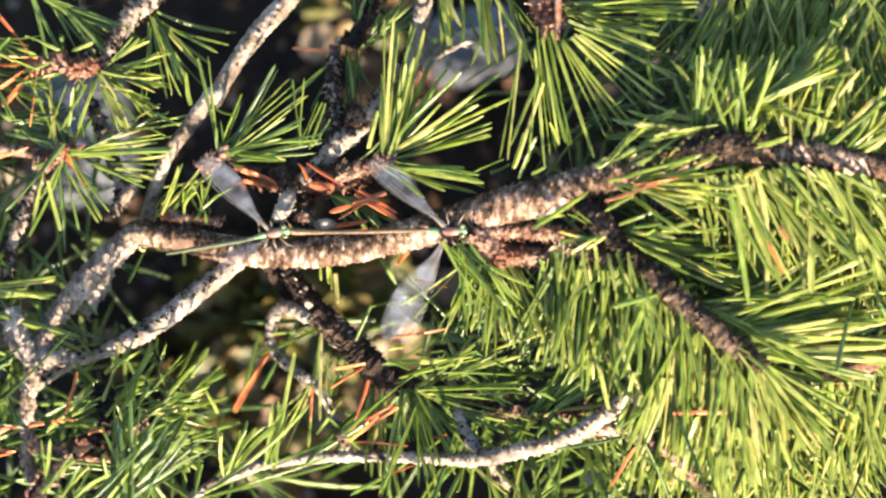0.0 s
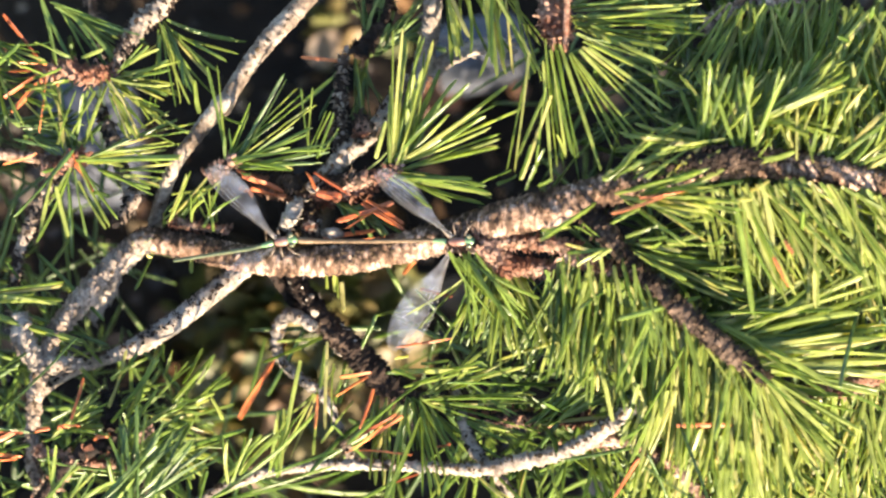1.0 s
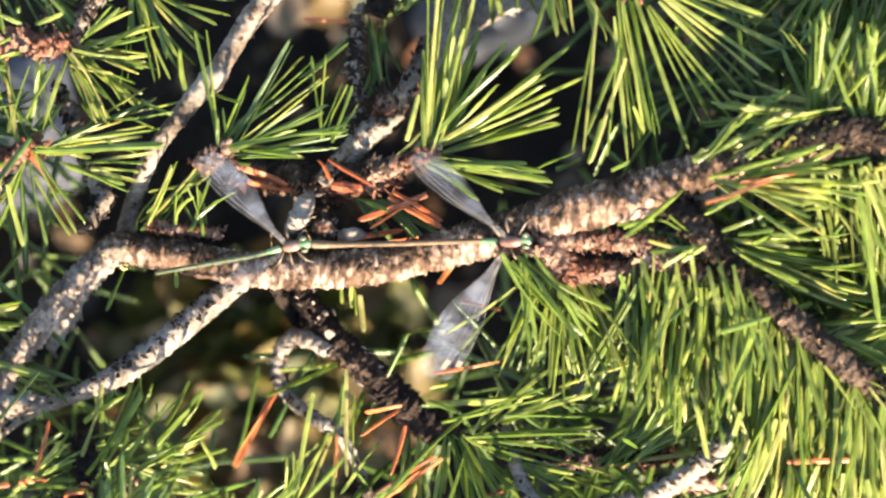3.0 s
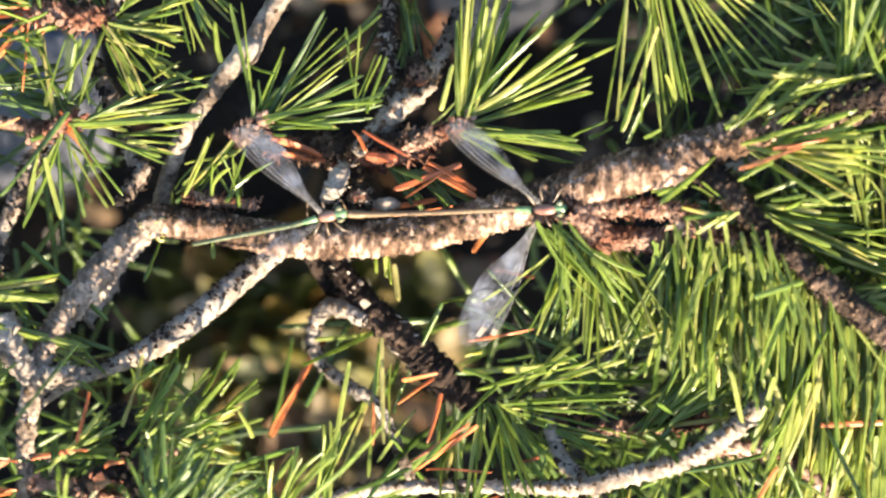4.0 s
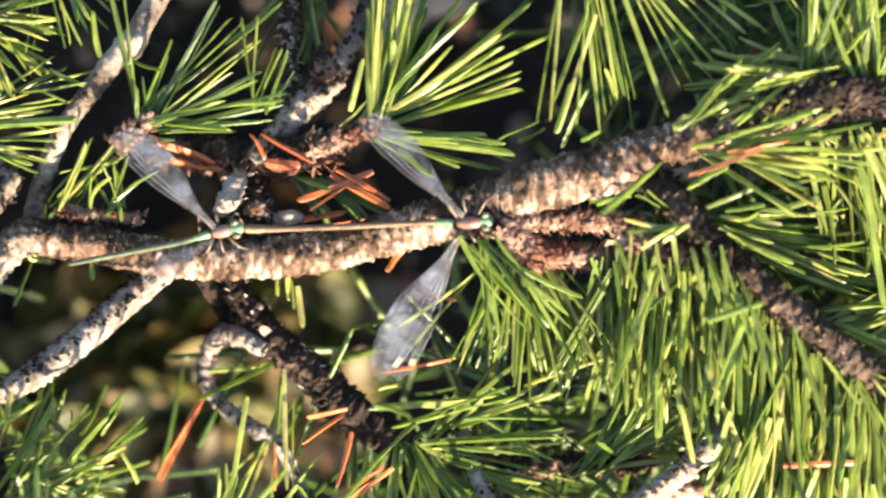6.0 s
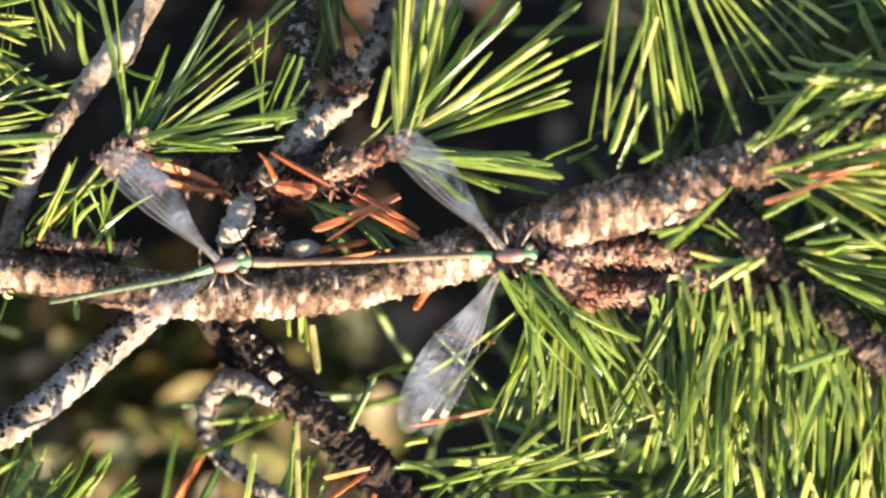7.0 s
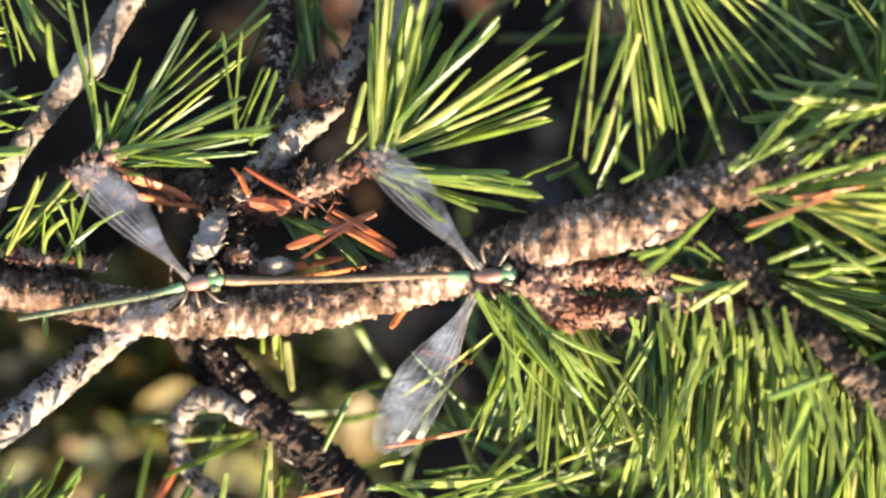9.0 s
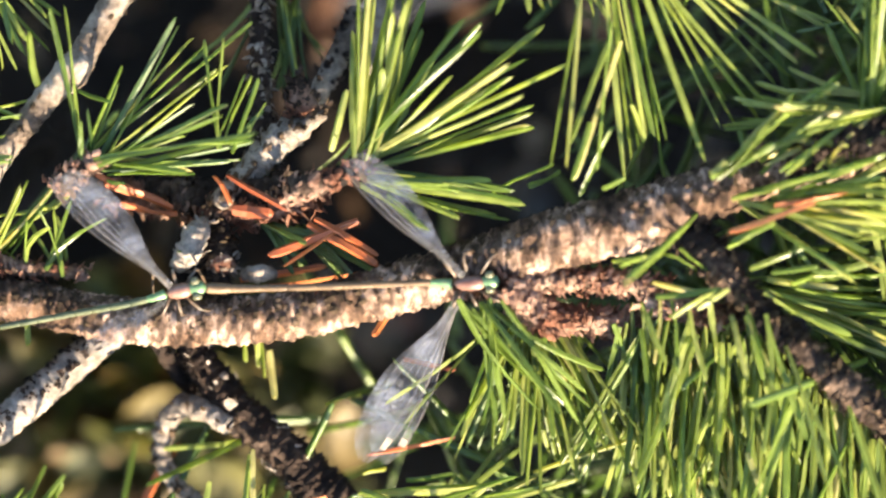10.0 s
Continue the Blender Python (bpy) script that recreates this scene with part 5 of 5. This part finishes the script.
def damselfly(head, thorax0, thorax1, tail, wings, legs, label, body):
    """head, the two ends of the thorax, and places along the abdomen to its end; wings: foot, tip and hang."""
    base = (thorax0 + thorax1) / 2
    ob = thing("damselfly", base, label, "damselfly", "coupled damselflies")
    along = thorax1 - thorax0
    part("thorax", mesh_of("thorax", *ball(base - along * 0.1, along, (along.length * 0.5, 0.0009))), PALE, ob, "brownish thorax")
    hd = part("head", mesh_of("head", *ball(head, along, (0.0013, 0.00085))), EMERALD, ob, "metallic green head")
    side = along.normalized().cross(Vector((0, 0, 1))).normalized()
    for k in (-1, 1):
        part("eye", mesh_of("eye", *ball(head + side * 0.0009 * k + Vector((0, 0, 0.0004)), side, (0.0005, 0.0006))), EYE, hd, "round greenish eye")
    row = spline([(*p, r) for p, r in tail], 0.0004)
    # abdomen in ten rings, slightly waisted at their joints
    n = len(row)
    rings = 9
    for k in range(rings):
        piece = row[int(k * (n - 1) / rings) : int((k + 1) * (n - 1) / rings) + 1].copy()
        piece[:, 3] *= 1 + 0.1 * np.sin(np.linspace(0, np.pi, len(piece)))
        part("abdomen_segment", mesh_of("abdomen_segment", *tube(piece, 10, 0.0005, 0, 1.0, 0.0)), body if k % 9 else EMERALD, ob)
    for foot, knee, toe in legs:
        part("leg", mesh_of("leg", *tube([(*foot, 0.00022), (*knee, 0.0002), (*toe, 0.00013)], 6, 0.001)), LEG, ob)
    for foot, tip, hang, flap in wings:
        size = (tip - foot).length
        w = part("wing", WING_SKIN, None, ob, "clear veined wing")
        m = wing_pose(base, foot, tip, hang)
        w.scale = (size, size, size)
        w.matrix_basis = m @ Matrix.Diagonal((size, size, size, 1))
        for name, me in (("venation", WING_VEINS), ("wing_spot", WING_MARK)):
            v = new(name, me)
            v.parent = w
        WINGS.append((w, m, flap))
    return ob


def build_damselflies():
    # the one in front holds the other by the neck with its tail end
    damselfly(at(830, 427, 2), at(823, 428, 2), at(788, 428, 1),
              [(at(790, 428, 1), 0.0006), (at(760, 426, 0), 0.0004), (at(662, 427, -3), 0.00042), (at(580, 427, -6), 0.00042), (at(542, 426, -7), 0.0006), (at(527, 425, -7), 0.0006)],
              [(at(802, 420, 3), at(662, 308, 5), 30, -7.5), (at(799, 418, 3.5), at(668, 302, 9), 22, -7.5), (at(803, 436, 0), at(694, 622, -14), -8, 0.6), (at(800, 436, 0), at(716, 626, -18), -2, 0.6)],
              [(at(818, 424, 1), at(832, 400, 4), at(850, 392, 0)), (at(818, 434, 1), at(840, 448, 3), at(852, 430, -1)), (at(808, 422, 1), at(802, 396, 3), at(818, 394, 0)), (at(808, 434, 1), at(816, 452, 2), at(826, 436, -2)), (at(798, 424, 1), at(780, 402, 3), at(788, 398, -1)), (at(798, 434, 1), at(790, 452, 2), at(796, 436, -2))],
              "green damselfly with clear wings clasping another on the branch", BRONZE)
    damselfly(at(515, 425, -7), at(509, 426, -7), at(480, 430, -8),
              [(at(482, 430, -8), 0.0006), (at(468, 434, -8), 0.00042), (at(436, 441, -10), 0.0004), (at(385, 449, -13), 0.00036), (at(335, 457, -15), 0.00034), (at(305, 462, -17), 0.0003)],
              [(at(488, 422, -6), at(362, 299, -6), 14, 0.8), (at(486, 420, -5.5), at(374, 293, -1), 6, 0.8), (at(484, 436, -8), at(396, 492, -12), 20, -0.6), (at(486, 436, -8), at(410, 498, -13), 30, -0.6)],
              [(at(504, 424, -8), at(516, 404, -7), at(528, 420, -12)), (at(504, 432, -8), at(520, 448, -8), at(535, 450, -10)), (at(495, 424, -8), at(490, 404, -7), at(498, 436, -13)), (at(495, 434, -8), at(500, 454, -9), at(507, 450, -11)), (at(487, 424, -8), at(470, 406, -7), at(472, 440, -14)), (at(487, 434, -8), at(478, 454, -9), at(472, 450, -12))],
              "green damselfly with drooping abdomen held in tandem on the branch", OLIVE)


build_ground()
build_litter()
stone(172, 266, 0.0095, 0.0125, 0.03, 6, 3, "flat grey stone in the litter, tinted with bluish shade", 0.3)
stone(425, 530, 0.0055, 0.006, 0.006, 20, 9, "small tan stone lying in the litter", 0.6, MAT_STONE_TAN)
stone(850, 108, 0.010, 0.0065, 0.022, 15, 7, "smooth grey stone lying in the litter")
for x, y, h, n, seed in ((450, 640, 0.03, 46, 1), (510, 590, 0.032, 40, 2), (650, 560, 0.034, 16, 3), (395, 560, 0.026, 40, 11), (400, 640, 0.026, 40, 12), (440, 500, 0.022, 30, 13), (430, 740, 0.026, 44, 4), (540, 690, 0.026, 20, 5), (600, 30, 0.02, 10, 7), (480, 800, 0.024, 18, 9), (600, 660, 0.024, 6, 10)):
    herb(x, y, h, n, seed)
for k, row in enumerate(((395, 705, 540, 690, 0.016, 0.024), (410, 640, 500, 655, 0.02, 0.026), (380, 600, 470, 585, 0.012, 0.02), (420, 470, 400, 560, 0.012, 0.018), (560, 740, 640, 700, 0.012, 0.02), (350, 560, 460, 520, 0.012, 0.02), (470, 480, 520, 560, 0.012, 0.022), (360, 660, 430, 610, 0.014, 0.02), (490, 620, 440, 540, 0.016, 0.022), (530, 640, 600, 560, 0.014, 0.02))):
    grass_stalk(*row, 60 + k)
build_trunk()
MAIN, LIMB, SIDE = main_branch()
hook_branch()
centre_tufts(MAIN, LIMB, SIDE)
floret_branch()
dark_shoot()
right_needles(MAIN, LIMB)
top_branches()
left_branches()
lower_branches()
deep_foliage()
build_damselflies()


def motions():
    """The front insect slowly lifts one pair of wings; the others tremble slightly."""
    beats = ((0.0, 0.0), (1.0, 0.0), (2.2, 0.03), (3.5, 0.13), (4.5, 0.42), (5.5, 0.75), (6.5, 0.95), (7.5, 0.98), (8.5, 1.02), (10.0, 1.05))
    for w, m, flap in WINGS:
        size = w.scale.copy()
        walk(w, [(t, m @ pose(0, 0, 0, 0, 0, flap * k) @ Matrix.Diagonal((*size, 1))) for t, k in beats])
        w.scale = size


motions()
